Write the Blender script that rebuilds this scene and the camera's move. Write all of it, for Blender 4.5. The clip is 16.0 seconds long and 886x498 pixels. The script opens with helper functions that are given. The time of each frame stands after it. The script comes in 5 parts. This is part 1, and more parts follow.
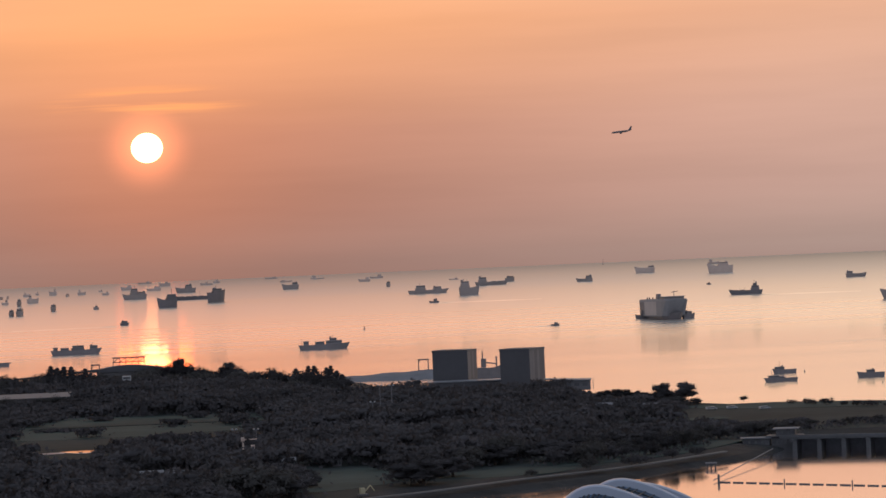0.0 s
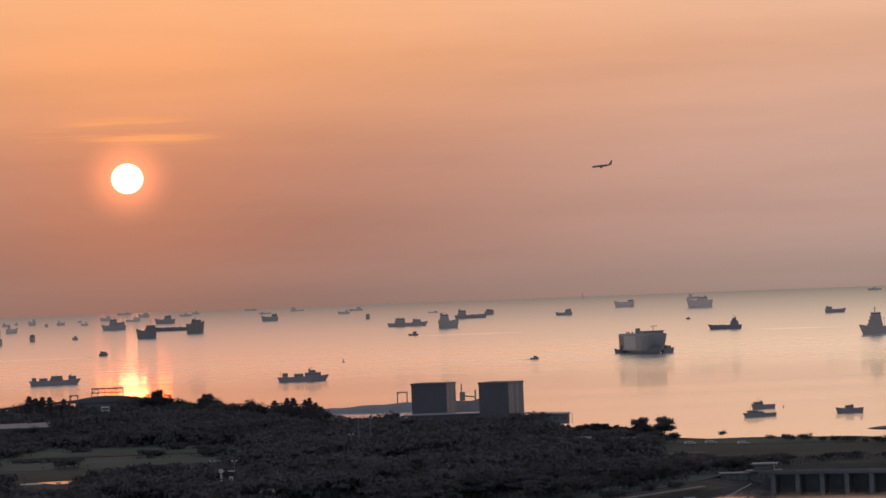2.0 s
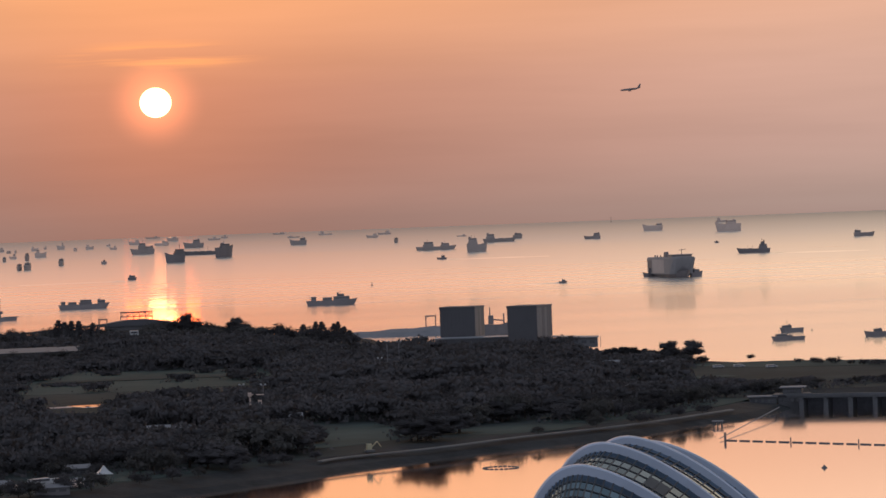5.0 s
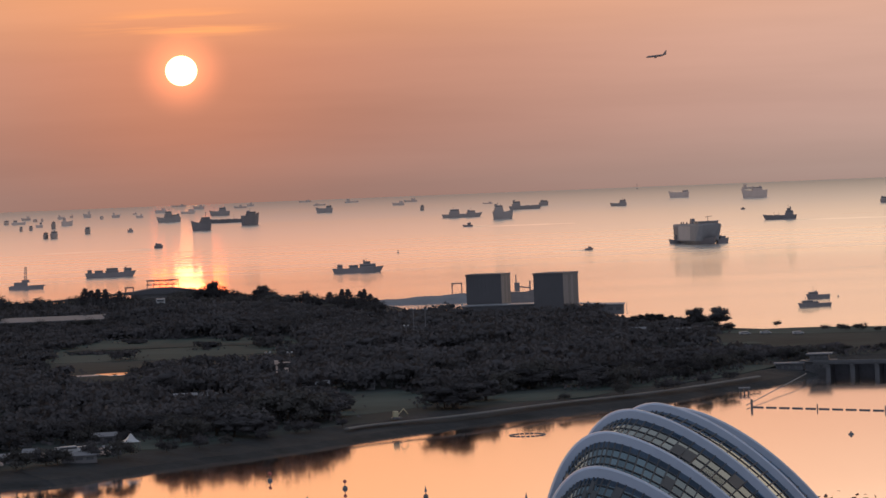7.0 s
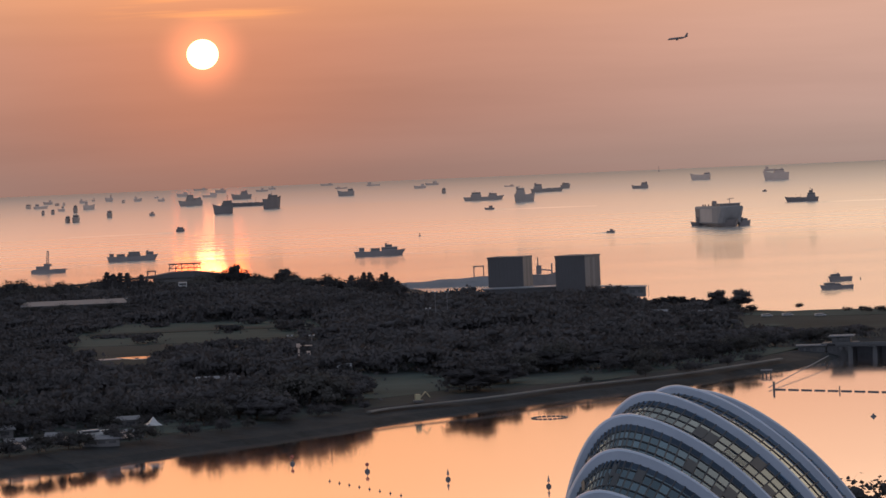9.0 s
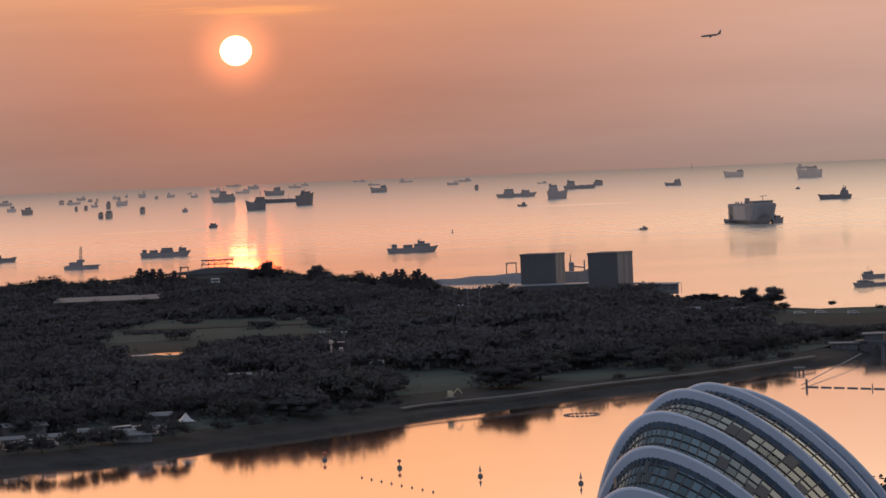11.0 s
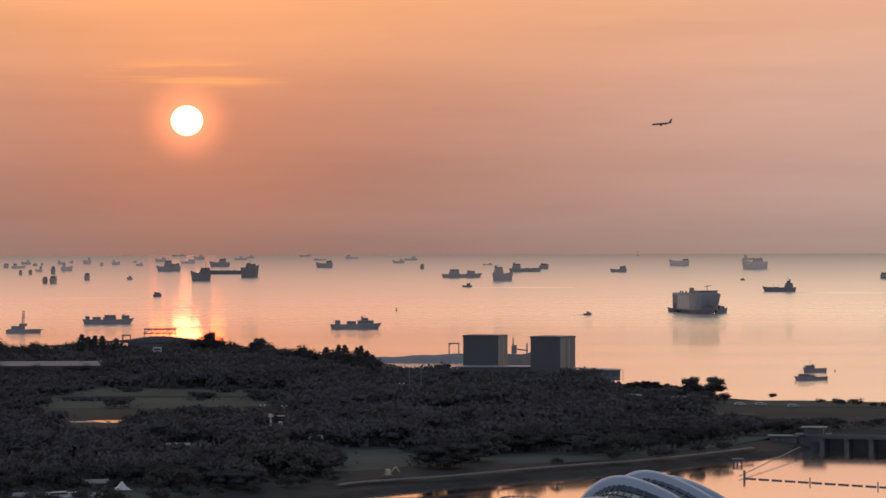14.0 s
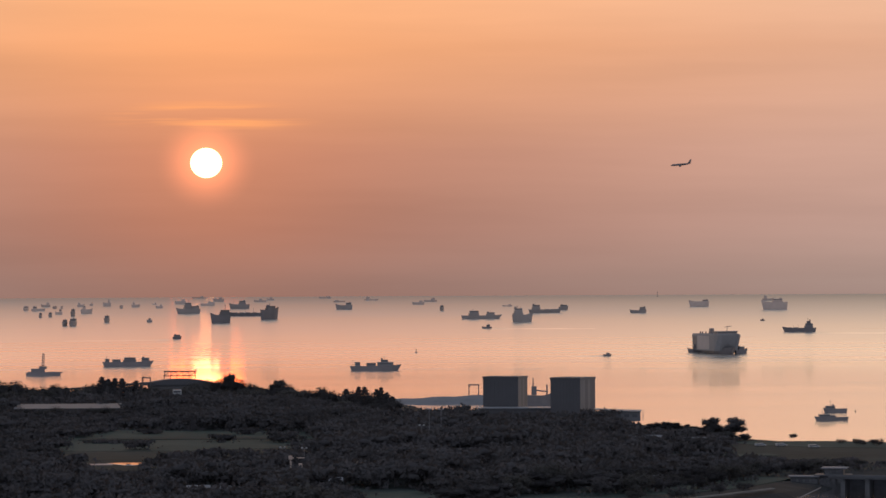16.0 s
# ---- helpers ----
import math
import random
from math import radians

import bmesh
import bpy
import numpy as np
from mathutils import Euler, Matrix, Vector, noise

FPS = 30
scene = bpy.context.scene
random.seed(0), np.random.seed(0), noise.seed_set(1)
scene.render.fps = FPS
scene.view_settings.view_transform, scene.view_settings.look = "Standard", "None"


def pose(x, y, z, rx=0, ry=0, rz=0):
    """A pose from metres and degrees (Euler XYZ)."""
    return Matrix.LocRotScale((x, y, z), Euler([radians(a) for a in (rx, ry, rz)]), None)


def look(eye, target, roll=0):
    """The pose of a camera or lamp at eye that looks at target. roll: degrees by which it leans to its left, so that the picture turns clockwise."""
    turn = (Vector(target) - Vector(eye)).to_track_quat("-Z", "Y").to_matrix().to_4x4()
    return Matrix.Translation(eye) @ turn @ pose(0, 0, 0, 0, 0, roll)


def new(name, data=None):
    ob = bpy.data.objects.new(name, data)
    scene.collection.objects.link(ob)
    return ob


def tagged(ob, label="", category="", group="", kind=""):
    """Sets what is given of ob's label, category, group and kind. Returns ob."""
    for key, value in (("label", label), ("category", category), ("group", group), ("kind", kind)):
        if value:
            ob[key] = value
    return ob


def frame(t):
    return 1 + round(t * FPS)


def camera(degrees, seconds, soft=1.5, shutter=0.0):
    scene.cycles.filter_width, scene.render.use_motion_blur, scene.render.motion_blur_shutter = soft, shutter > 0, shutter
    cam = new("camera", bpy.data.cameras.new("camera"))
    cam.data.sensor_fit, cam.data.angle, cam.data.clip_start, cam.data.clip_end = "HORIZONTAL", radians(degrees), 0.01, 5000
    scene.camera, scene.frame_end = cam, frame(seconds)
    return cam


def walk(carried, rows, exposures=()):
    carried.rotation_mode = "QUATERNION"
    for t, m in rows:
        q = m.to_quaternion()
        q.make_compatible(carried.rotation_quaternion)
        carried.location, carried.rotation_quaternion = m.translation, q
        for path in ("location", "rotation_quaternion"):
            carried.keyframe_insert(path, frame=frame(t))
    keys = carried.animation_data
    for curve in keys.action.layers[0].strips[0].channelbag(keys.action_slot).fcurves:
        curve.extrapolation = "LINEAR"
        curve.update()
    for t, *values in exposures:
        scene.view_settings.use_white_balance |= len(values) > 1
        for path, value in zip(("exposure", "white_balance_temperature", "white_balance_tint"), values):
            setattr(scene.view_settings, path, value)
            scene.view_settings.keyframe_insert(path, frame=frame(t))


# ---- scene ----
EYE_Z = 71.0  # metres above the sea
cam = camera(15.0, 16.0, soft=1.55)
PATH = (  # seconds, turn to the left, tilt up, roll, in degrees
    (0.0, -0.560, 0.100, -2.500),
    (0.5, -0.745, 0.669, -2.704),
    (1.0, -0.956, 0.960, -2.569),
    (1.5, -1.003, 0.935, -2.313),
    (2.0, -0.926, 0.647, -2.110),
    (2.5, -0.781, 0.272, -1.935),
    (3.0, -0.671, -0.002, -1.773),
    (3.5, -0.615, -0.200, -1.826),
    (4.0, -0.589, -0.368, -1.931),
    (4.2, -0.576, -0.425, -1.980),
    (6.3, -0.066, -0.972, -2.340),
    (6.5, -0.024, -1.029, -2.332),
    (7.0, 0.070, -1.171, -2.299),
    (7.5, 0.133, -1.296, -2.252),
    (8.0, 0.184, -1.372, -2.299),
    (8.5, 0.278, -1.414, -2.341),
    (9.0, 0.452, -1.446, -2.436),
    (9.5, 0.690, -1.491, -2.591),
    (9.7, 0.797, -1.518, -2.634),
    (11.8, 1.000, -1.379, -2.060),
    (12.0, 0.934, -1.341, -1.943),
    (12.5, 0.709, -1.212, -1.513),
    (13.0, 0.451, -0.983, -0.972),
    (13.5, 0.220, -0.631, -0.467),
    (14.0, 0.042, -0.158, -0.125),
    (14.5, 0.000, 0.318, 0.000),
    (15.0, 0.076, 0.612, -0.017),
    (15.5, 0.223, 0.663, -0.111),
    (16.0, 0.371, 0.549, -0.307),
)
walk(cam, [(t, pose(0, 0, EYE_Z, 90 + up, 0, turn) @ pose(0, 0, 0, 0, 0, roll)) for t, turn, up, roll in PATH],
     exposures=((0.0, 0.08), (1.0, -0.11), (2.0, -0.08), (3.0, 0.0), (4.2, 0.08), (9.7, 0.05), (12.0, 0.04), (12.5, -0.03), (13.0, -0.02), (14.0, 0.03), (15.0, -0.02), (16.0, -0.03)))

# ---- sky and sun ----
SUN_AZ, SUN_EL = radians(-4.39), radians(2.03)
SUN_DIR = Vector((math.sin(SUN_AZ) * math.cos(SUN_EL), math.cos(SUN_AZ) * math.cos(SUN_EL), math.sin(SUN_EL)))


class Nodes:
    """Short hand for building node trees."""

    def __init__(self, tree):
        self.tree = tree
        tree.nodes.clear()

    def add(self, kind, **values):
        n = self.tree.nodes.new(kind)
        for key, value in values.items():
            setattr(n, key, value)
        return n

    def link(self, a, b):
        self.tree.links.new(a, b)

    def put(self, socket, value):
        if isinstance(value, bpy.types.NodeSocket):
            self.link(value, socket)
        elif value is not None:
            socket.default_value = value

    def math(self, op, a, b=None, c=None, clamp=False):
        n = self.add("ShaderNodeMath", operation=op, use_clamp=clamp)
        for s, v in zip(n.inputs, (a, b, c)):
            self.put(s, v)
        return n.outputs[0]

    def vec(self, op, a, b=None):
        n = self.add("ShaderNodeVectorMath", operation=op)
        self.put(n.inputs[0], a)
        self.put(n.inputs[1], b)
        return n.outputs["Value"] if op in ("DOT_PRODUCT", "LENGTH", "DISTANCE") else n.outputs["Vector"]

    def span(self, value, a, b, c=0.0, d=1.0, smooth=False):
        n = self.add("ShaderNodeMapRange", interpolation_type="SMOOTHSTEP" if smooth else "LINEAR")
        for s, v in zip(n.inputs, (value, a, b, c, d)):
            self.put(s, v)
        return n.outputs[0]

    def ramp(self, value, stops):
        n = self.add("ShaderNodeValToRGB")
        el = n.color_ramp.elements
        while len(el) < len(stops):
            el.new(0.5)
        for e, (p, col) in zip(el, stops):
            e.position, e.color = p, (*col, 1)
        self.put(n.inputs[0], value)
        return n.outputs[0]

    def mix(self, fac, a, b, blend="MIX"):
        n = self.add("ShaderNodeMix", data_type="RGBA", blend_type=blend)
        self.put(n.inputs[0], fac)
        for s, v in ((n.inputs[6], a), (n.inputs[7], b)):
            self.put(s, (*v, 1) if isinstance(v, tuple) and len(v) == 3 else v)
        return n.outputs[2]

    def noise(self, vector, scale, detail=3.0, rough=0.5):
        n = self.add("ShaderNodeTexNoise")
        self.put(n.inputs["Vector"], vector)
        for key, v in (("Scale", scale), ("Detail", detail), ("Roughness", rough)):
            n.inputs[key].default_value = v
        return n.outputs["Fac"]


def make_sky():
    world = bpy.data.worlds.new("dawn_sky")
    world.use_nodes = True
    scene.world = world
    k = Nodes(world.node_tree)
    d = k.vec("NORMALIZE", k.add("ShaderNodeTexCoord").outputs["Generated"])
    xyz = k.add("ShaderNodeSeparateXYZ")
    k.link(d, xyz.inputs[0])
    x, y, z = xyz.outputs
    h = k.span(z, -0.02, 0.30)
    # haze colours by height: towards the sun, and off to its side
    warm = k.ramp(h, WARM)
    cool = k.ramp(h, COOL)
    side = k.span(k.vec("LENGTH", k.vec("MULTIPLY", k.vec("SUBTRACT", d, tuple(SUN_DIR)), (1.0, 1.0, 0.45))), 0.0, 0.24, smooth=True)
    haze = k.mix(side, warm, cool)
    # thin cloud, drawn out level
    flat = k.vec("MULTIPLY", d, (5.0, 5.0, 60.0))
    band = k.span(k.noise(flat, 1.0, 4.0, 0.55), 0.3, 0.7, 0.93, 1.07)
    haze = k.mix(1.0, haze, k.mix(1.0, (1, 1, 1), band, "MULTIPLY"), "MULTIPLY")
    # pale streaks close above the sun
    streak = k.noise(k.vec("MULTIPLY", d, (14.0, 14.0, 330.0)), 1.0, 3.0, 0.6)
    above = k.vec("MULTIPLY", k.vec("SUBTRACT", d, (SUN_DIR.x + 0.001, SUN_DIR.y, SUN_DIR.z + 0.0135)), (0.16, 0.16, 1.0))
    near = k.span(k.vec("LENGTH", above), 0.0015, 0.0062, 1.0, 0.0, smooth=True)
    haze = k.mix(k.math("MULTIPLY", near, k.span(streak, 0.46, 0.66)), haze, (1.05, 0.42, 0.16))
    # the open sky overhead
    sky = k.add("ShaderNodeTexSky", sky_type="NISHITA", sun_disc=False, sun_elevation=SUN_EL, sun_rotation=SUN_AZ,
                air_density=1.6, dust_density=4.0, ozone_density=1.5)
    high = k.mix(1.0, k.mix(1.0, sky.outputs[0], (SKY_GAIN, SKY_GAIN, SKY_GAIN), "MULTIPLY"), (0.22, 0.27, 0.33), "ADD")
    col = k.mix(k.span(z, 0.26, 0.56, smooth=True), haze, high)
    # bluish fill added to the sky behind the viewer, lifting the shaded sides
    col = k.mix(k.span(y, 0.8, -0.3, smooth=True), col, k.mix(1.0, high, (0.32, 0.33, 0.44), "ADD"))
    # the sun's glow and its disc
    off = k.vec("LENGTH", k.vec("MULTIPLY", k.vec("SUBTRACT", d, tuple(SUN_DIR)), (1.0, 1.0, 1.06)))
    glow = k.math("POWER", k.span(off, 0.0045, 0.016, 1.0, 0.0), 2.0)
    wide = k.math("POWER", k.span(off, 0.0, 0.085, 1.0, 0.0), 2.0)
    col = k.mix(glow, col, k.mix(1.0, col, (0.75, 0.19, 0.07), "ADD"))
    col = k.mix(wide, col, k.mix(1.0, col, (0.16, 0.035, 0.0), "ADD"))
    disc = k.span(off, 0.0041, 0.00485, 1.0, 0.0, smooth=True)
    col = k.mix(disc, col, (14.0, 8.6, 3.8))
    bg = k.add("ShaderNodeBackground")
    k.link(col, bg.inputs[0])
    bg.inputs[1].default_value = SKY_STRENGTH
    k.link(bg.outputs[0], k.add("ShaderNodeOutputWorld").inputs[0])


SKY_GAIN, SKY_STRENGTH = 0.10, 1.0
# stops from 0.48 up lie out of view, set to light the water
WARM = ((0.0, (0.30, 0.17, 0.14)), (0.06, (0.33, 0.18, 0.145)), (0.11, (0.415, 0.19, 0.135)), (0.18, (0.57, 0.245, 0.155)),
        (0.28, (0.93, 0.40, 0.18)), (0.36, (1.12, 0.53, 0.25)), (0.48, (1.40, 0.40, 0.17)), (1.0, (1.05, 0.36, 0.21)))
COOL = ((0.0, (0.30, 0.20, 0.18)), (0.06, (0.41, 0.285, 0.245)), (0.12, (0.55, 0.345, 0.285)), (0.19, (0.66, 0.395, 0.305)),
        (0.28, (0.75, 0.41, 0.27)), (0.36, (0.96, 0.58, 0.385)), (0.48, (1.80, 1.20, 0.76)), (1.0, (1.17, 0.84, 0.58)))
make_sky()
sun = new("sun", bpy.data.lights.new("sun", "SUN"))
sun.data.energy, sun.data.angle, sun.data.color = 0.0042, radians(1.3), (1.0, 0.10, 0.002)
sun.matrix_world = look((0, 0, 300), Vector((0, 0, 300)) - SUN_DIR)


# ---- materials ----
def material(name, colour, rough=0.6, metal=0.0, vary=0.25, scale=1.0, bump=0.0, by_thing=0.0, second=None):
    """A surface with two sizes of variation, in metres, and fine relief."""
    m = bpy.data.materials.new(name)
    m.use_nodes = True
    k = Nodes(m.node_tree)
    at = k.add("ShaderNodeNewGeometry").outputs["Position"]
    coarse, fine = k.noise(at, scale * 0.12, 3.0), k.noise(at, scale, 4.0, 0.6)
    both = k.math("ADD", k.math("MULTIPLY", coarse, 0.6), k.math("MULTIPLY", fine, 0.4))
    if by_thing:
        both = k.math("ADD", both, k.math("MULTIPLY", k.math("SUBTRACT", k.add("ShaderNodeObjectInfo").outputs["Random"], 0.5), by_thing))
    low = tuple(c * (1 - vary) for c in colour)
    high = tuple(min(1, c * (1 + vary)) for c in (second or colour))
    col = k.ramp(both, ((0.28, low), (0.72, high)))
    b = k.add("ShaderNodeBsdfPrincipled")
    k.link(col, b.inputs["Base Color"])
    b.inputs["Roughness"].default_value, b.inputs["Metallic"].default_value = rough, metal
    b.inputs["Specular IOR Level"].default_value = 0.5 if rough < 0.84 else 0.06
    if bump:
        n = k.add("ShaderNodeBump")
        n.inputs["Strength"].default_value, n.inputs["Distance"].default_value = 0.6, bump
        k.link(fine, n.inputs["Height"])
        k.link(n.outputs[0], b.inputs["Normal"])
    k.link(b.outputs[0], k.add("ShaderNodeOutputMaterial").inputs[0])
    return m


def water_material(name, rough, far_rough, wave, ripple, relief=0.2, mirror=0.3, tint=(1.0, 0.965, 0.91), calm=0.0, haze_dim=1.0):
    """Water that mirrors by the angle of view; roughness and a haze dimming may follow the distance from the viewer."""
    m = bpy.data.materials.new(name)
    m.use_nodes = True
    k = Nodes(m.node_tree)
    at = k.add("ShaderNodeNewGeometry").outputs["Position"]
    swell = k.noise(k.vec("MULTIPLY", at, (0.25, 1.0, 1.0)), wave, 3.0)
    chop = k.noise(at, ripple, 4.0, 0.6)
    # calm and ruffled lanes across the water
    lanes = k.noise(k.vec("MULTIPLY", at, (0.0009, 0.0075, 1.0)), 1.0, 4.0, 0.6)
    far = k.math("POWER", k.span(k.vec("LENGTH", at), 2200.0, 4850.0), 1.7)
    out = k.span(far, 0.0, 1.0, rough, far_rough)
    out = k.math("MULTIPLY", out, k.span(lanes, 0.3, 0.7, 0.88, 1.12))
    n = k.add("ShaderNodeBump")
    n.inputs["Strength"].default_value, n.inputs["Distance"].default_value = relief, 0.04
    k.link(k.math("ADD", swell, k.math("MULTIPLY", chop, 0.4)), n.inputs["Height"])
    # water lies level, whatever the sheet under it does
    level = k.add("ShaderNodeCombineXYZ")
    level.inputs[2].default_value = 1.0
    k.link(level.outputs[0], n.inputs["Normal"])
    deep, gloss = k.add("ShaderNodeBsdfDiffuse"), k.add("ShaderNodeBsdfGlossy", distribution="GGX")
    deep.inputs["Color"].default_value = (0.06, 0.055, 0.045, 1)
    gloss.inputs["Color"].default_value = (*tint, 1)
    k.put(gloss.inputs["Roughness"], out)
    k.link(n.outputs[0], gloss.inputs["Normal"])
    shine = gloss.outputs[0]
    if calm:
        # slicks of calm water among the ruffled, which mirror the low sun as a glade
        slick, both = k.add("ShaderNodeBsdfGlossy", distribution="GGX"), k.add("ShaderNodeMixShader")
        slick.inputs["Color"].default_value = (*tint, 1)
        slick.inputs["Roughness"].default_value = 0.06
        k.link(level.outputs[0], slick.inputs["Normal"])
        # slicks thin out with distance, fitted to the glade's length in the camera's view
        slick_fade = k.span(k.vec("LENGTH", at), 2470.0, 3120.0, 1.0, 0.05, smooth=True)
        k.put(both.inputs[0], k.math("MULTIPLY", k.span(lanes, 0.3, 0.7, calm * 0.75, calm * 1.25), slick_fade))
        k.link(gloss.outputs[0], both.inputs[1])
        k.link(slick.outputs[0], both.inputs[2])
        shine = both.outputs[0]
    f = k.add("ShaderNodeFresnel")
    f.inputs[0].default_value = 1.33
    k.link(level.outputs[0], f.inputs["Normal"])
    mx = k.add("ShaderNodeMixShader")
    share = k.math("ADD", k.math("MULTIPLY", f.outputs[0], 1.1 - mirror), mirror, clamp=True)
    # stands in for haze: the mirrored sky is dimmed with distance
    k.link(k.math("MULTIPLY", share, k.span(far, 0.0, 1.0, 1.0, haze_dim)), mx.inputs[0])
    k.link(deep.outputs[0], mx.inputs[1])
    k.link(shine, mx.inputs[2])
    k.link(mx.outputs[0], k.add("ShaderNodeOutputMaterial").inputs[0])
    return m


def leaf_material(name, colour, by_thing=0.5):
    m = bpy.data.materials.new(name)
    m.use_nodes = True
    k = Nodes(m.node_tree)
    geo = k.add("ShaderNodeNewGeometry")
    r = k.math("ADD", k.math("MULTIPLY", geo.outputs["Random Per Island"], 0.2), k.math("MULTIPLY", k.add("ShaderNodeObjectInfo").outputs["Random"], by_thing))
    stand = k.span(k.noise(geo.outputs["Position"], 0.022, 2.0), 0.35, 0.65, -0.25, 0.35)
    r = k.math("ADD", r, stand, clamp=True)
    col = k.ramp(r, ((0.0, tuple(c * 0.62 for c in colour)), (1.0, tuple(c * 1.6 for c in colour))))
    b = k.add("ShaderNodeBsdfPrincipled")
    k.link(col, b.inputs["Base Color"])
    puff = k.add("ShaderNodeVectorTransform", vector_type="NORMAL", convert_from="OBJECT", convert_to="WORLD")
    k.link(k.add("ShaderNodeAttribute", attribute_name="puff").outputs["Vector"], puff.inputs[0])
    soft = k.vec("NORMALIZE", k.vec("ADD", k.vec("MULTIPLY", puff.outputs[0], (0.6, 0.6, 0.6)), (0.0, -0.5, 0.4)))
    k.link(soft, b.inputs["Normal"])
    b.inputs["Roughness"].default_value = 0.65
    b.inputs["Specular IOR Level"].default_value = 0.15
    thin, mx = k.add("ShaderNodeBsdfTranslucent"), k.add("ShaderNodeMixShader")
    k.link(col, thin.inputs["Color"])
    mx.inputs[0].default_value = 0.4
    k.link(b.outputs[0], mx.inputs[1])
    k.link(thin.outputs[0], mx.inputs[2])
    k.link(mx.outputs[0], k.add("ShaderNodeOutputMaterial").inputs[0])
    return m


def glass_material(name, tints, shine):
    m = bpy.data.materials.new(name)
    m.use_nodes = True
    k = Nodes(m.node_tree)
    clear, gloss = k.add("ShaderNodeBsdfTransparent"), k.add("ShaderNodeBsdfGlossy")
    pane = k.math("FRACT", k.math("ADD", k.add("ShaderNodeNewGeometry").outputs["Random Per Island"], k.add("ShaderNodeObjectInfo").outputs["Random"]))
    tint = k.ramp(pane, tuple((p, (v * 0.84, v * 1.0, v * 1.06)) for p, v in zip((0.0, 0.55, 0.85, 1.0), tints)))
    k.link(tint, clear.inputs[0])
    gloss.inputs["Color"].default_value = (0.52, 0.66, 0.78, 1)
    gloss.inputs["Roughness"].default_value = 0.05
    f = k.add("ShaderNodeFresnel")
    f.inputs[0].default_value = 1.5
    mx = k.add("ShaderNodeMixShader")
    k.link(k.math("ADD", f.outputs[0], k.span(pane, 0.0, 1.0, shine * 0.35, shine), clamp=True), mx.inputs[0])
    k.link(clear.outputs[0], mx.inputs[1])
    k.link(gloss.outputs[0], mx.inputs[2])
    k.link(mx.outputs[0], k.add("ShaderNodeOutputMaterial").inputs[0])
    return m


SEA = water_material("sea_water", 0.25, 0.42, 0.05, 0.6, 0.2, 0.62, calm=0.5, haze_dim=0.36)
LAKE = water_material("reservoir_water", 0.065, 0.065, 0.08, 0.9, 0.006, 0.75, (1.0, 0.98, 0.99))
GRASS = material("grass", (0.021, 0.026, 0.025), 0.9, vary=0.5, scale=0.12, bump=0.1)
LAWN = material("mown_lawn", (0.031, 0.043, 0.039), 0.9, vary=0.35, scale=0.25, bump=0.05)
PATHWAY = material("pale_concrete", (0.075, 0.074, 0.073), 0.8, vary=0.2, scale=0.8, bump=0.01)
ROCK = material("bank_stone", (0.022, 0.023, 0.024), 0.85, vary=0.5, scale=0.6, bump=0.2)
CONCRETE = material("weathered_concrete", (0.11, 0.108, 0.115), 0.8, vary=0.25, scale=0.5, bump=0.02)
CLADDING = material("dark_cladding", (0.046, 0.044, 0.049), 0.6, vary=0.18, scale=0.3, bump=0.01)
CLADDING_PALE = material("pale_cladding", (0.080, 0.075, 0.078), 0.6, vary=0.18, scale=0.3, bump=0.01)
ROOFING = material("pale_roof_sheet", (0.12, 0.125, 0.138), 0.5, vary=0.2, scale=0.3, bump=0.01)
WHITE = material("weathered_white_paint", (0.26, 0.26, 0.26), 0.45, vary=0.1, scale=0.8)
RIB_WHITE = material("blue_grey_painted_steel", (0.26, 0.29, 0.35), 0.4, vary=0.10, scale=0.5)
# a darker concrete for the barrage and the houses beside it
DARK_CONCRETE = material("dark_concrete", (0.045, 0.045, 0.048), 0.7, vary=0.35, scale=0.6, bump=0.02)
STEEL = material("dark_steel", (0.07, 0.07, 0.075), 0.5, 0.4, vary=0.3, scale=2.0)
GATE_STEEL = material("stained_gate_steel", (0.07, 0.07, 0.078), 0.85, vary=0.4, scale=1.0)
GLAZING_BAR = material("black_glazing_bar", (0.018, 0.018, 0.02), 0.5, vary=0.2, scale=2.0)
TIMBER = material("bark", (0.06, 0.045, 0.035), 0.9, vary=0.4, scale=3.0, bump=0.03)
LEAF = leaf_material("dark_leaves", (0.050, 0.047, 0.049))
LEAF_DRY = leaf_material("dull_olive_leaves", (0.054, 0.051, 0.048))
LEAF_GARDEN = leaf_material("garden_leaves", (0.045, 0.062, 0.042))
# ship paints are lifted with distance: the sea haze is put into the colour
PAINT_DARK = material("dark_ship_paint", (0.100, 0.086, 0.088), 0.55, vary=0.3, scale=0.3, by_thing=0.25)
PAINT_MID = material("grey_haze_paint", (0.19, 0.155, 0.14), 0.6, vary=0.22, scale=0.2, by_thing=0.25)
PAINT_FAR = material("pale_grey_haze_paint", (0.40, 0.30, 0.25), 0.6, vary=0.15, scale=0.2, by_thing=0.2)
PAINT_SLAB = material("slate_ship_paint", (0.125, 0.118, 0.12), 0.6, vary=0.2, scale=0.2)
PAINT_PANEL = material("pale_panel_paint", (0.23, 0.195, 0.18), 0.6, vary=0.15, scale=0.2)
SHIP_GLASS = material("dark_window_glass", (0.05, 0.05, 0.055), 0.2, vary=0.2)
RED = material("faded_red_paint", (0.22, 0.05, 0.04), 0.6, vary=0.3, scale=2.0)
YELLOW = material("dull_yellow_paint", (0.26, 0.23, 0.14), 0.6, vary=0.25, scale=2.0)
GLASS = glass_material("tinted_glazing", (0.006, 0.015, 0.04, 0.10), 0.22)
GLASS_CLEAR = glass_material("clear_glazing", (0.7, 0.85, 0.95, 0.97), 0.08)
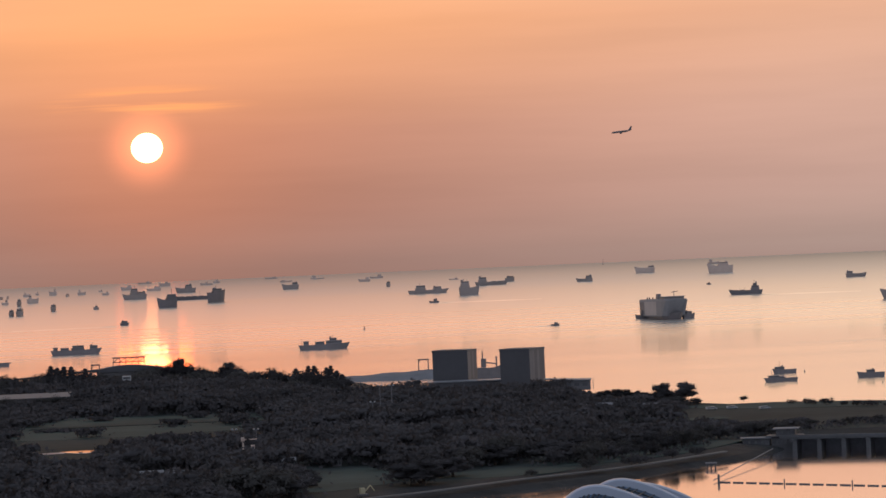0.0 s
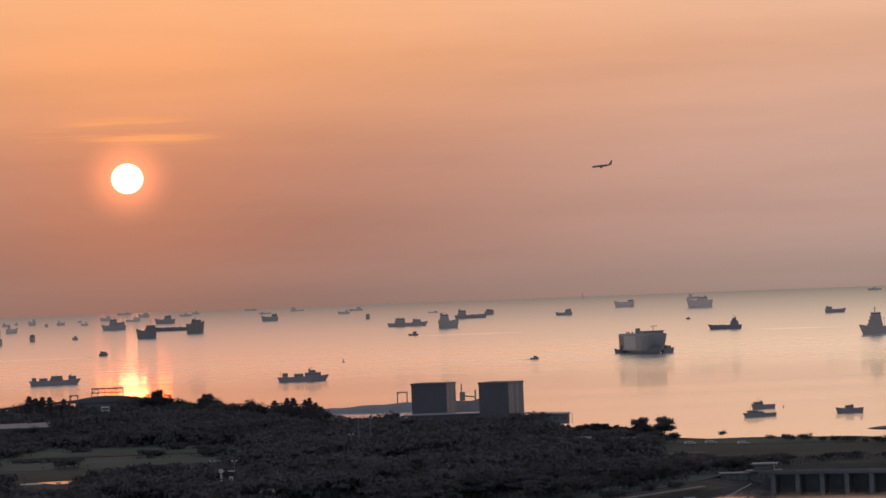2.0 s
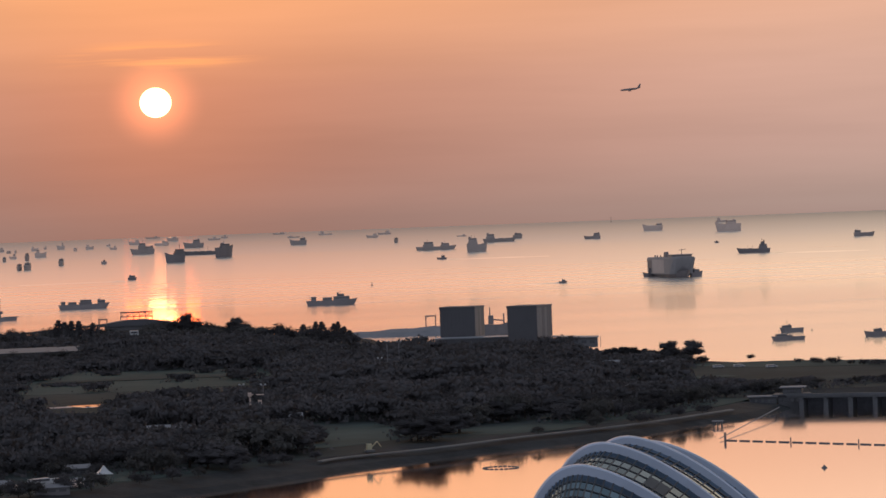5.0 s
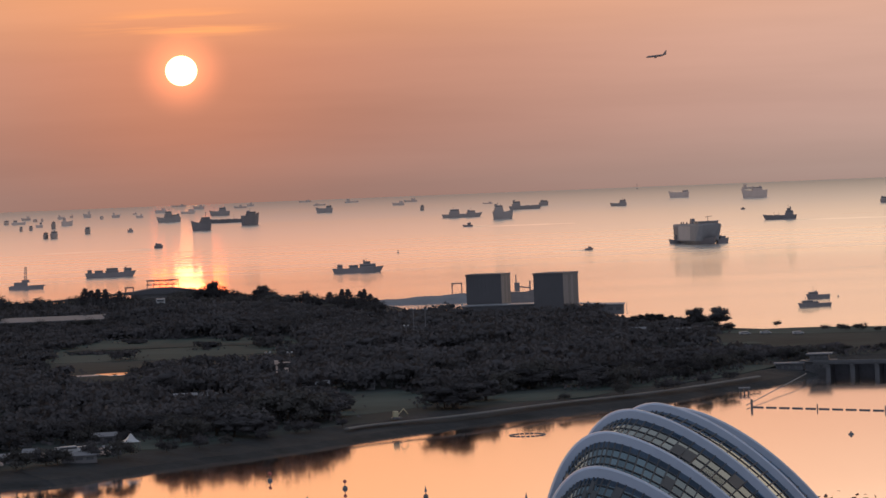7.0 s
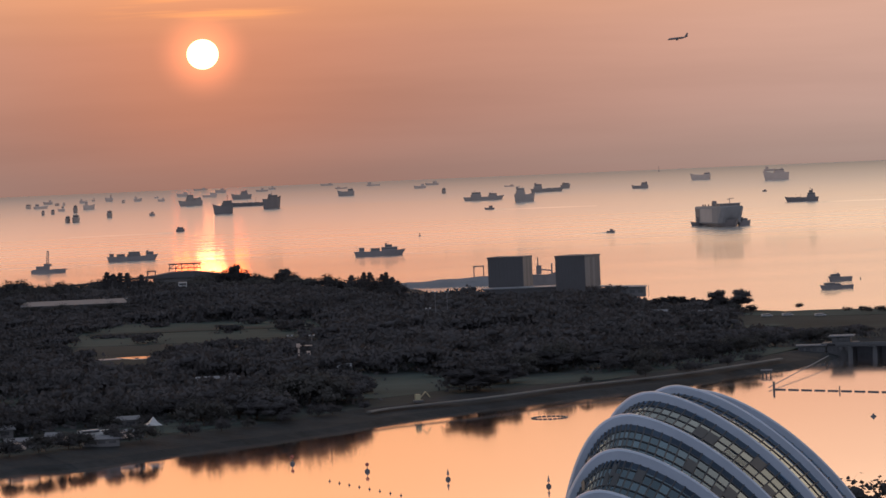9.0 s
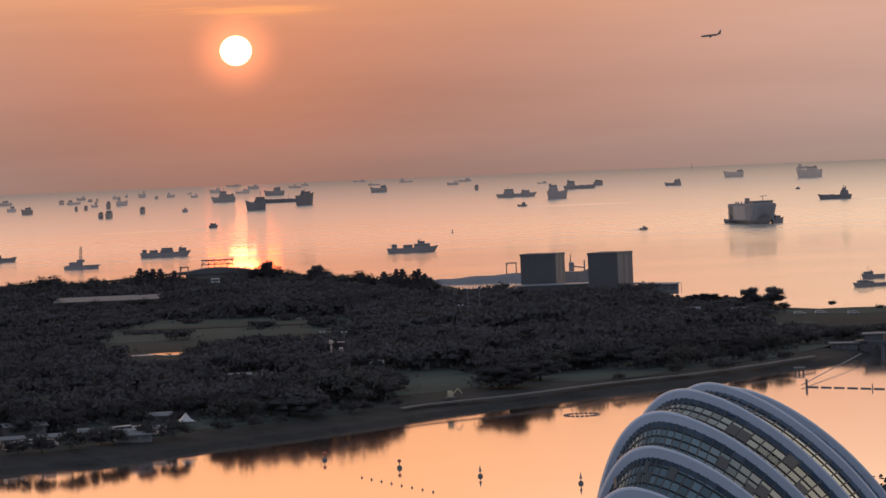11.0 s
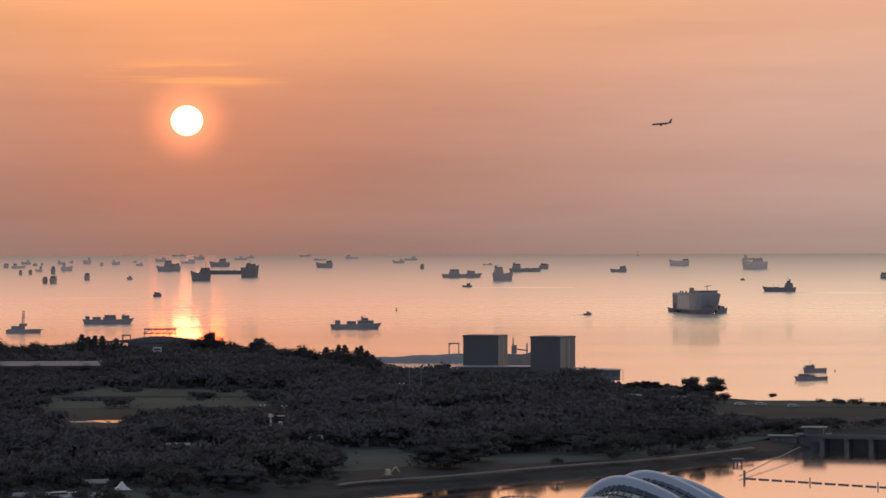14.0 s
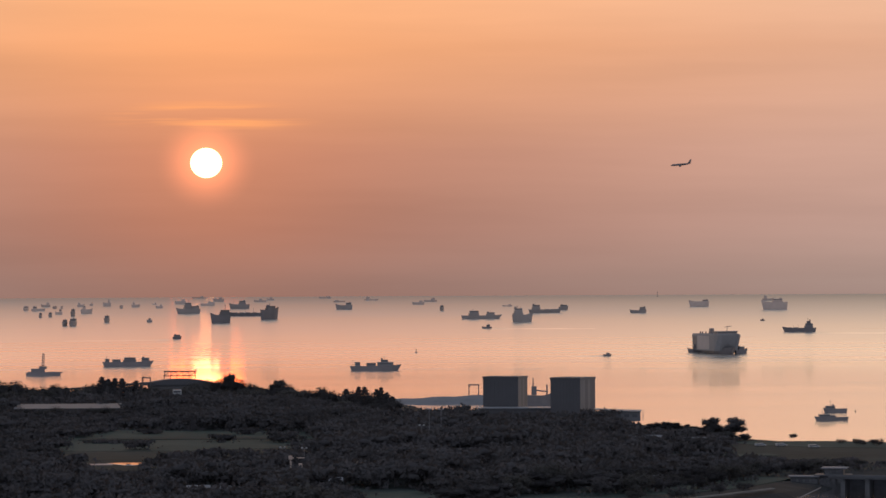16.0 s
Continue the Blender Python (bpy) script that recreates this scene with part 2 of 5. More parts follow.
WAKE_WATER = water_material("churned_water", 0.3, 0.3, 0.3, 1.2, 0.6, mirror=0.02)
POOL = water_material("pond_water", 0.08, 0.08, 0.3, 1.5)


# ---- mesh helpers ----
def finish(name, bm, mat, smooth=False):
    me = bpy.data.meshes.new(name)
    bmesh.ops.recalc_face_normals(bm, faces=bm.faces)
    bm.to_mesh(me)
    bm.free()
    me.materials.append(mat)
    if smooth:
        for p in me.polygons:
            p.use_smooth = True
    return me


def part(name, bm, mat, parent, label="", smooth=False):
    ob = new(name, finish(name, bm, mat, smooth))
    ob.parent = parent
    return tagged(ob, label)


def thing(name, m, label, category, group="", kind=""):
    ob = new(name)
    ob.matrix_world = m
    return tagged(ob, label, category, group, kind)


def box(bm, x0, x1, y0, y1, z0, z1, bevel=0.0):
    v = [bm.verts.new((x, y, z)) for z in (z0, z1) for y in (y0, y1) for x in (x0, x1)]
    fs = [bm.faces.new([v[i] for i in f]) for f in ((0, 2, 3, 1), (4, 5, 7, 6), (0, 1, 5, 4), (2, 6, 7, 3), (0, 4, 6, 2), (1, 3, 7, 5))]
    if bevel:
        es = list({e for f in fs for e in f.edges})
        bmesh.ops.bevel(bm, geom=es, offset=bevel, segments=2, affect="EDGES", profile=0.6)
    return bm


def loft(bm, rings, cap=True, closed=True):
    rows = [[bm.verts.new(p) for p in r] for r in rings]
    for a, b in zip(rows, rows[1:]):
        n = len(a)
        for i in range(n if closed else n - 1):
            j = (i + 1) % n
            bm.faces.new((a[i], a[j], b[j], b[i]))
    if cap:
        bm.faces.new(rows[0][::-1])
        bm.faces.new(rows[-1])
    return bm


def tube(bm, p0, p1, r0, r1=None, n=6):
    p0, p1 = Vector(p0), Vector(p1)
    r1 = r0 if r1 is None else r1
    d = (p1 - p0).normalized()
    a = d.orthogonal().normalized()
    b = d.cross(a)
    ring = lambda p, r: [p + (a * math.cos(t) + b * math.sin(t)) * r for t in [i * math.tau / n for i in range(n)]]
    return loft(bm, [ring(p0, r0), ring(p1, r1)])


def bearing(az, r, z=0.0):
    return Vector((r * math.sin(radians(az)), r * math.cos(radians(az)), z))


# ---- sea, reservoir and land ----
from mathutils import geometry

SEA_FLAT, SEA_END = 2800.0, 4900.0
SEA_RISE = EYE_Z - SEA_END * math.tan(radians(0.25))


def sea_level(r):
    """The sheet lifts gently far out, so that the horizon lies within the camera's reach."""
    u = min(max((r - SEA_FLAT) / (SEA_END - SEA_FLAT), 0.0), 1.0)
    return SEA_RISE * u


def make_sea():
    bm = bmesh.new()
    radii = [400, 900, 1400, 2000, 2600] + [SEA_FLAT + (SEA_END - SEA_FLAT) * i / 40 for i in range(41)]
    n = 180
    rows = [[bm.verts.new((r * math.sin(math.tau * i / n), r * math.cos(math.tau * i / n), sea_level(r) - (0.02 if r < 1000 else 0))) for i in range(n)] for r in radii]
    for a, b in zip(rows, rows[1:]):
        for i in range(n):
            bm.faces.new((a[i], a[(i + 1) % n], b[(i + 1) % n], b[i]))
    bm.faces.new(rows[0])
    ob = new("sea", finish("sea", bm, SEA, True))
    tagged(ob, "calm peach-coloured sea reaching the hazy horizon", "sea", kind="structure")


make_sea()


def smooth_line(points, steps=6):
    """A rounded line through plan points."""
    out = []
    p = [Vector(q) for q in points]
    for i in range(len(p) - 1):
        a, b, c, d = p[max(i - 1, 0)], p[i], p[i + 1], p[min(i + 2, len(p) - 1)]
        for s in range(steps):
            t = s / steps
            out.append(0.5 * ((2 * b) + (c - a) * t + (2 * a - 5 * b + 4 * c - d) * t * t + (3 * b - a - 3 * c + d) * t ** 3))
    return out + [p[-1]]


def land(name, shore, top, mat, bank_mat, label, width):
    """A flat-topped piece of land with a sloping bank all round; shore is its waterline, anticlockwise."""
    n = len(shore)
    inner, outer = [], []
    for i in range(n):
        a, b, c = shore[i - 1], shore[i], shore[(i + 1) % n]
        t = (c - a).normalized()
        out = Vector((t.y, -t.x))
        jig = 1 + 0.25 * noise.noise(Vector((b.x * 0.05, b.y * 0.05, 0)))
        inner.append(b - out * width * jig)
        outer.append(b + out * 4 + out * 1.5 * noise.noise(Vector((b.x * 0.2, b.y * 0.2, 3))))
    bm = bmesh.new()
    flat, _, faces, *_ = geometry.delaunay_2d_cdt([Vector(p) for p in inner], [], [list(range(n))], 1, 0.01)
    tops = [bm.verts.new((p.x, p.y, top)) for p in flat]
    for f in faces:
        bm.faces.new([tops[i] for i in f])
    ob = new(name, finish(name, bm, mat))
    tagged(ob, label, "ground", kind="structure")
    bm = bmesh.new()
    mid = [(p * 0.35 + q * 0.65) for p, q in zip(inner, outer)]
    loft(bm, [[(p.x, p.y, top) for p in inner], [(p.x, p.y, top * 0.45 + 0.4 * noise.noise(Vector((p.x * 0.1, p.y * 0.1, 9)))) for p in mid], [(p.x, p.y, -1.0) for p in outer]], cap=False)
    bank = new("bank", finish("bank", bm, bank_mat))
    tagged(bank, "dark stony grass bank sloping to the water", "bank", kind="structure")
    return inner


LAND_Z = 3.0
FAR_BANK = smooth_line([(-420, 560), (-230, 700), (-120, 808), (-95, 826), (-68, 864), (-41, 898), (-12, 946), (22, 988), (64, 1029), (84, 1066), (106, 1096), (122, 1132)])
SEA_SHORE = smooth_line([(330, 1260), (260, 1345), (172, 1398), (124, 1468), (82, 1552), (70, 1660), (20, 1740), (-20, 1790), (-32, 1900), (-120, 2010), (-300, 2060), (-620, 2000), (-900, 1800), (-900, 1000)])
SPIT = smooth_line([(128, 1176), (170, 1180), (250, 1176), (330, 1190)])
land("ground", FAR_BANK + SPIT + SEA_SHORE, LAND_Z, GRASS, ROCK, "dark wooded parkland between reservoir and sea", 18)
NEAR = smooth_line([(520, 420), (330, 560), (150, 618), (0, 600), (-140, 560), (-300, 420), (-500, 200), (-500, -350), (520, -350)], 4)
land("ground", NEAR, LAND_Z, GRASS, ROCK, "dark garden ground round the glass conservatory", 10)


def strip(name, points, width, z, mat, label, category, kind="structure", thick=0.12):
    """A ribbon of paving or turf laid on the ground along a plan line."""
    line = smooth_line(points)
    bm, rings = bmesh.new(), []
    for i, p in enumerate(line):
        t = (line[min(i + 1, len(line) - 1)] - line[max(i - 1, 0)]).normalized()
        o = Vector((t.y, -t.x)) * width / 2
        rings.append([(p.x + o.x, p.y + o.y, z - 0.3), (p.x + o.x, p.y + o.y, z + thick), (p.x - o.x, p.y - o.y, z + thick), (p.x - o.x, p.y - o.y, z - 0.3)])
    loft(bm, rings)
    return tagged(new(name, finish(name, bm, mat)), label, category, kind=kind)


def patch(name, cx, cy, rx, ry, turn, z, mat, label, category, lumps=0.18, seed=0):
    bm = bmesh.new()
    n = 40
    c, s = math.cos(radians(turn)), math.sin(radians(turn))
    ring = []
    for i in range(n):
        a = math.tau * i / n
        f = 1 + lumps * noise.noise(Vector((math.cos(a) * 1.5, math.sin(a) * 1.5, seed * 7.3)))
        u, v = rx * f * math.cos(a), ry * f * math.sin(a)
        ring.append((cx + u * c - v * s, cy + u * s + v * c))
    loft(bm, [[(x, y, LAND_Z - 0.2) for x, y in ring], [(x, y, z) for x, y in ring]])
    return tagged(new(name, finish(name, bm, mat)), label, category, kind="structure")


# ---- ships ----
def hull_mesh(bm, length, beam, height, bow):
    """A lofted hull along x with a raked, flared bow and a square stern; bow is +1 or -1 along x."""
    rings = []
    for u, w, lift, rake in ((0.0, 0.80, 0.06, 0.0), (0.06, 0.93, 0.02, 0.0), (0.2, 1.0, 0.0, 0.0), (0.7, 1.0, 0.0, 0.0), (0.85, 0.80, 0.08, 0.006), (0.94, 0.45, 0.2, 0.02), (1.0, 0.05, 0.30, 0.05)):
        x, b = (u - 0.5) * length, beam * w / 2
        r = rake * length
        h = height * (1 + lift)
        rings.append([(bow * x * 0.93, -b * 0.8, -0.8), (bow * (x + r), -b, h), (bow * (x + r * 0.96), -b * 0.94, h), (bow * (x + r * 0.96), -b * 0.94, h * 0.93),
                      (bow * (x + r * 0.96), b * 0.94, h * 0.93), (bow * (x + r * 0.96), b * 0.94, h), (bow * (x + r), b, h), (bow * x * 0.93, b * 0.8, -0.8)])
    return loft(bm, rings)


def ship(label, category, az, r, length, beam, height, yaw, bow, paint, blocks, masts):
    """A vessel on the sea; blocks and masts are given along its length, with heights above the deck in metres."""
    at = bearing(az, r, sea_level(r))
    ob = thing(category.replace(" ", "_"), Matrix.Translation(at) @ pose(0, 0, 0, 0, 0, -az + yaw), label, category, "ships in the roads")
    s = -1 if bow == "L" else 1
    part("hull", hull_mesh(bmesh.new(), length, beam, height, s), paint, ob)
    deck = height * 0.93
    for i, (a, b, h) in enumerate(blocks):
        x0, x1 = (a - 0.5) * length, (b - 0.5) * length
        w = beam * (0.42 - 0.05 * i)
        bm = bmesh.new()
        tiers = max(1, min(4, round(h / 2.6)))
        rings = []
        for t in range(tiers):
            g, v = 0.09 * t * (x1 - x0), w * (1 - 0.06 * t)
            z0, z1, z2 = deck - 0.1 + h * t / tiers, deck + h * (t + 0.9) / tiers, deck + h * (t + 1) / tiers - 0.1
            for z, o in ((z0, 0.0), (z1, 0.0), (z1, 0.18), (z2, 0.18)):
                rings.append([(x0 + g - o, -v - o, z), (x1 - g * 0.5 + o, -v - o, z), (x1 - g * 0.5 + o, v + o, z), (x0 + g - o, v + o, z)])
        loft(bm, rings)
        house = part("deckhouse", bm, paint, ob)
        if r < 4400:
            t = tiers - 1
            g, zw = 0.09 * t * (x1 - x0), deck + h * (t + 0.45) / tiers
            part("window_band", box(bmesh.new(), x0 + g - 0.03, x1 - g * 0.5 + 0.03, -w * (1 - 0.06 * t) - 0.03, w * (1 - 0.06 * t) + 0.03, zw, zw + 0.28 * h / tiers), SHIP_GLASS, house, "dark window band")
    if blocks:
        a, b, h = blocks[-1]
        x = ((a + b) / 2 - 0.5 - s * 0.3 * (b - a)) * length
        q = max(0.3, 0.13 * (b - a) * length)
        bm = bmesh.new()
        loft(bm, [[(x + q * c * f, q * 0.6 * d * f, z) for c, d in ((-1, -1), (1, -1), (1, 1), (-1, 1))] for z, f in ((deck + h * 0.8, 1.0), (deck + h * 1.22, 0.8))])
        part("funnel", bm, paint, ob)
    for x, h in masts:
        x = (x - 0.5) * length
        q = max(0.12, h * 0.022)
        bm = bmesh.new()
        tube(bm, (x, 0, deck - 0.1), (x, 0, deck + h), q, q * 0.6)
        tube(bm, (x, -h * 0.09, deck + h * 0.78), (x, h * 0.09, deck + h * 0.78), q * 0.6)
        tube(bm, (x - h * 0.07, 0, deck + h * 0.9), (x + h * 0.07, 0, deck + h * 0.9), q * 0.6)
        part("mast", bm, paint, ob)
    if length > 30 and not any(b - a > 0.5 for a, b, h in blocks):
        for i in range(4):
            x = (-0.32 + 0.2 * i) * length
            if all(not (a - 0.08 < x / length + 0.5 < b + 0.08) for a, b, h in blocks):
                part("hatch_cover", box(bmesh.new(), x - 0.07 * length, x + 0.07 * length, -beam * 0.32, beam * 0.32, deck - 0.05, deck + 0.12 * height + 0.3, 0.1), paint, ob)
    return ob


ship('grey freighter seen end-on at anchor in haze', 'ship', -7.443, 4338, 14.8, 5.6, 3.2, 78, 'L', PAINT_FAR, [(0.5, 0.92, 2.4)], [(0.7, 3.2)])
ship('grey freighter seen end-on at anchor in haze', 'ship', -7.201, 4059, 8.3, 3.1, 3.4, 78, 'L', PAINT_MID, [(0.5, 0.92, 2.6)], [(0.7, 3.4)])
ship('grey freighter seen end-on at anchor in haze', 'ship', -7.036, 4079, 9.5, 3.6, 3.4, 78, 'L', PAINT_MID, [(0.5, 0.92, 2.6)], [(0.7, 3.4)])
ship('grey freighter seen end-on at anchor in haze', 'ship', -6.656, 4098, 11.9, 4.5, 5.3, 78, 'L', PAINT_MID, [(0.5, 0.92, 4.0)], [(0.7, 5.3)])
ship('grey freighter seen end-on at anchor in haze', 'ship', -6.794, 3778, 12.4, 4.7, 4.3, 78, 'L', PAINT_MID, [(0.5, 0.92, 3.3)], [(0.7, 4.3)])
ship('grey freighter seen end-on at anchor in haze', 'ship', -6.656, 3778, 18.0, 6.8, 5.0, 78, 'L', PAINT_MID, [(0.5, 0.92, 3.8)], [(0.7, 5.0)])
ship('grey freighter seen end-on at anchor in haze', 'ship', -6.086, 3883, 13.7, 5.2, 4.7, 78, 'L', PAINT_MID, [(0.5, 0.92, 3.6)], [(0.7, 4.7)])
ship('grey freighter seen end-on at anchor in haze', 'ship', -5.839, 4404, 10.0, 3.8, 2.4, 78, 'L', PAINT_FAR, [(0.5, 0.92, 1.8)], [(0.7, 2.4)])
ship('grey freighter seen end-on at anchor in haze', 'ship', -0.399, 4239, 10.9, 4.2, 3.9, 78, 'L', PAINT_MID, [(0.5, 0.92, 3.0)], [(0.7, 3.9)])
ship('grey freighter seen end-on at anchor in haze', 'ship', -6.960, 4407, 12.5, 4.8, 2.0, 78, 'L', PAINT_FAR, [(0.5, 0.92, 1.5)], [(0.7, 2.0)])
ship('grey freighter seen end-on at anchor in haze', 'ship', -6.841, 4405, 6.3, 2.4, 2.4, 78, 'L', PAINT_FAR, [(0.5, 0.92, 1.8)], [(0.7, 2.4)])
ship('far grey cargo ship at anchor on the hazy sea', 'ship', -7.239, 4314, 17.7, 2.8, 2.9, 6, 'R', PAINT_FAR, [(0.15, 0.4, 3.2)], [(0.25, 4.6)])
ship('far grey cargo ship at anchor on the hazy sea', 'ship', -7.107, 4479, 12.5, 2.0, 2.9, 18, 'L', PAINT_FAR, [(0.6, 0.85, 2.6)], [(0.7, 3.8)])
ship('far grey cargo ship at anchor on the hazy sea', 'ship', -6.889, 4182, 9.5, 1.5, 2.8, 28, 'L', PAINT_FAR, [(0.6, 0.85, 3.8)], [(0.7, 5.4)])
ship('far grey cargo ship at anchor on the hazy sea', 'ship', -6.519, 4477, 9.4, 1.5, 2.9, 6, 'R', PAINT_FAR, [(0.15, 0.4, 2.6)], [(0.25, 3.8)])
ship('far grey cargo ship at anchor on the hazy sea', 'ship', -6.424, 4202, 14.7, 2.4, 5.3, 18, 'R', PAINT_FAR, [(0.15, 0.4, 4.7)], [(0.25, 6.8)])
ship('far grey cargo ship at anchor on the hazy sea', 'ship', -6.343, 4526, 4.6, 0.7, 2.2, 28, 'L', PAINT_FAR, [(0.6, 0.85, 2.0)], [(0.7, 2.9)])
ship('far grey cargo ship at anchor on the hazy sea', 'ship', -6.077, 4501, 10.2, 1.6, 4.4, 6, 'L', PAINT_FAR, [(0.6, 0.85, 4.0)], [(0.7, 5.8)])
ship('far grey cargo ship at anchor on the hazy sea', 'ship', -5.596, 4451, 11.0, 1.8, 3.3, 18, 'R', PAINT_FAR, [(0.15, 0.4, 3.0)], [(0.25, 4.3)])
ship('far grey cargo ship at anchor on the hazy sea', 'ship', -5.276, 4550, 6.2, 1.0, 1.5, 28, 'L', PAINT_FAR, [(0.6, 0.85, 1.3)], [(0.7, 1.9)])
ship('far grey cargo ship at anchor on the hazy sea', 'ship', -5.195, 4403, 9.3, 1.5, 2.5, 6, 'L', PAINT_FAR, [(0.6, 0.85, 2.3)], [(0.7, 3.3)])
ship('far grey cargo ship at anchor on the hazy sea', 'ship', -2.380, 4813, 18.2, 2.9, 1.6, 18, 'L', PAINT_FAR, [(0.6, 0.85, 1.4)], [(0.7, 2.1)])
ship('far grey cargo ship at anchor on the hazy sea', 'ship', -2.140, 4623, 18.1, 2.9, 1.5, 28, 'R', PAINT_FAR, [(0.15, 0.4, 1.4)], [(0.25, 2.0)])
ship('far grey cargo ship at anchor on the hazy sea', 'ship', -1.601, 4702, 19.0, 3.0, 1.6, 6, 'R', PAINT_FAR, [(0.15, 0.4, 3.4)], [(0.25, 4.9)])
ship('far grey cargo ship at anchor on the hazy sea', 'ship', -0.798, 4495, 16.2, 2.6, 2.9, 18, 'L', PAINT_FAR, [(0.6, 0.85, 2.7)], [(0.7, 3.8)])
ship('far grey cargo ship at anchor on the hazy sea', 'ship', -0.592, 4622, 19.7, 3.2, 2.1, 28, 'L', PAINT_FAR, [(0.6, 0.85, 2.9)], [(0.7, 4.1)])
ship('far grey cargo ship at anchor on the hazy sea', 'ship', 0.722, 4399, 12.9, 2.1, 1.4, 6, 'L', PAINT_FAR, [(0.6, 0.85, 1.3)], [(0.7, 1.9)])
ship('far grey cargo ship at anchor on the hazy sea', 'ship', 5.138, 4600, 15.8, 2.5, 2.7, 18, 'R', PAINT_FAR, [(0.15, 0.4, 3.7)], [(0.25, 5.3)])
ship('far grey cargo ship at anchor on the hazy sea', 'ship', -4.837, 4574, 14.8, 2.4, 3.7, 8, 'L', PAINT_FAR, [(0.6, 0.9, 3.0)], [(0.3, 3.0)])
ship('dark bulk carrier at anchor under the low sun', 'ship', -4.699, 4178, 30.2, 4.8, 5.6, 20, 'L', PAINT_MID, [(0.3, 0.62, 8.4), (0.62, 0.95, 4.2)], [(0.5, 11.9)])
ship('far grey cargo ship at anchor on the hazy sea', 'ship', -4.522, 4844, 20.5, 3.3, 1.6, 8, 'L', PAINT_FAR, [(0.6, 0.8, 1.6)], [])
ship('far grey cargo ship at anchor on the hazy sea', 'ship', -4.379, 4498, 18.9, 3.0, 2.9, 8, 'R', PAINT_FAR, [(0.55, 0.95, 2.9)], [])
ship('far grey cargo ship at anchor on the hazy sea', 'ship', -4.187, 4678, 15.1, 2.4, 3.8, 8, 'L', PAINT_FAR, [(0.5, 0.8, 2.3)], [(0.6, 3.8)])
ship('dark container feeder at anchor seen from its quarter', 'ship', -4.158, 3844, 26.0, 4.2, 9.2, 35, 'L', PAINT_DARK, [(0.45, 0.98, 6.6), (0.6, 0.9, 3.3)], [(0.75, 13.2)])
ship('long low dark tanker hull at anchor', 'ship', -3.737, 4072, 39.4, 6.3, 4.1, 4, 'L', PAINT_DARK, [], [(0.5, 6.9), (0.75, 6.2)])
ship('dark high-sided freighter at anchor near the sun glitter', 'ship', -3.325, 3954, 29.8, 4.8, 11.4, 50, 'R', PAINT_DARK, [(0.3, 0.8, 5.4)], [(0.5, 9.4)])
ship('grey geared freighter with deck cranes at anchor', 'ship', -3.833, 4354, 25.6, 4.1, 5.8, 10, 'L', PAINT_MID, [(0.45, 0.8, 5.0)], [(0.2, 5.8), (0.6, 7.2)])
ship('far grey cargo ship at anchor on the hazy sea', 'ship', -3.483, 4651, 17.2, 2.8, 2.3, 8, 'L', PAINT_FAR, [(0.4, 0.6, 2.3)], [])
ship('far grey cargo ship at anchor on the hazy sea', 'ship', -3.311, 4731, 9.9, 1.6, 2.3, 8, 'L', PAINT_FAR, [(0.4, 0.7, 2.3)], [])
ship('grey cargo ship with its bridge house aft', 'ship', -2.058, 4306, 21.2, 3.4, 5.7, 12, 'L', PAINT_MID, [(0.62, 0.92, 3.6)], [(0.75, 5.7)])
ship('grey tanker with two deckhouses at anchor', 'ship', 0.265, 3933, 45.7, 7.3, 4.0, 6, 'R', PAINT_MID, [(0.19, 0.45, 6.0), (0.64, 0.86, 4.0)], [(0.3, 8.7), (0.75, 6.7)])
ship('grey freighter with a tall bridge house aft', 'ship', 0.972, 3823, 24.1, 3.9, 8.5, 24, 'R', PAINT_MID, [(0.05, 0.52, 7.9)], [(0.25, 11.2), (0.4, 9.8)])
ship('grey bulk carrier with its bridge house aft', 'ship', 1.351, 4132, 39.0, 6.2, 4.2, 6, 'R', PAINT_MID, [(0.1, 0.36, 6.2)], [(0.2, 8.3)])
ship('far grey cargo ship at anchor on the hazy sea', 'ship', 1.674, 4239, 14.6, 2.3, 4.2, 40, 'R', PAINT_MID, [(0.2, 0.85, 2.8)], [])
ship('small grey coaster with its wheelhouse aft', 'ship', 2.946, 4112, 19.8, 3.2, 3.5, 6, 'L', PAINT_MID, [(0.55, 0.95, 4.1)], [(0.75, 6.2)])
ship('tanker paled by haze with its bridge house aft', 'ship', 3.977, 4354, 25.7, 4.1, 6.5, 14, 'L', PAINT_FAR, [(0.68, 0.95, 2.9)], [(0.8, 5.8)])
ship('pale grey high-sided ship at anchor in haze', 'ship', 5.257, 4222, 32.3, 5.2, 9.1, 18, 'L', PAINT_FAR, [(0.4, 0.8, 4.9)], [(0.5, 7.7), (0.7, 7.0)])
ship('dark coastal tanker under way with its bridge aft', 'ship', 5.676, 3501, 33.5, 5.4, 4.3, 5, 'L', PAINT_DARK, [(0.64, 0.9, 4.9), (0.68, 0.84, 7.4)], [(0.75, 10.5), (0.3, 3.7), (0.45, 3.7)])
ship('small dark launch trailing a wake', 'boat', 2.413, 2975, 7.1, 2.1, 1.6, 8, 'R', PAINT_DARK, [(0.4, 0.8, 1.6)], [])
ship('small dark work boat', 'boat', 5.047, 3827, 5.1, 1.5, 1.3, 8, 'L', PAINT_DARK, [(0.3, 0.7, 1.3)], [])
ship('small dark harbour boat trailing a wake', 'boat', 0.370, 3635, 10.5, 2.9, 1.9, 8, 'L', PAINT_DARK, [(0.45, 0.8, 2.5)], [(0.6, 3.8)])
ship('small dark cabin boat trailing a wake', 'boat', -4.899, 3398, 8.7, 2.6, 2.4, 8, 'R', PAINT_DARK, [(0.15, 0.85, 2.4)], [])
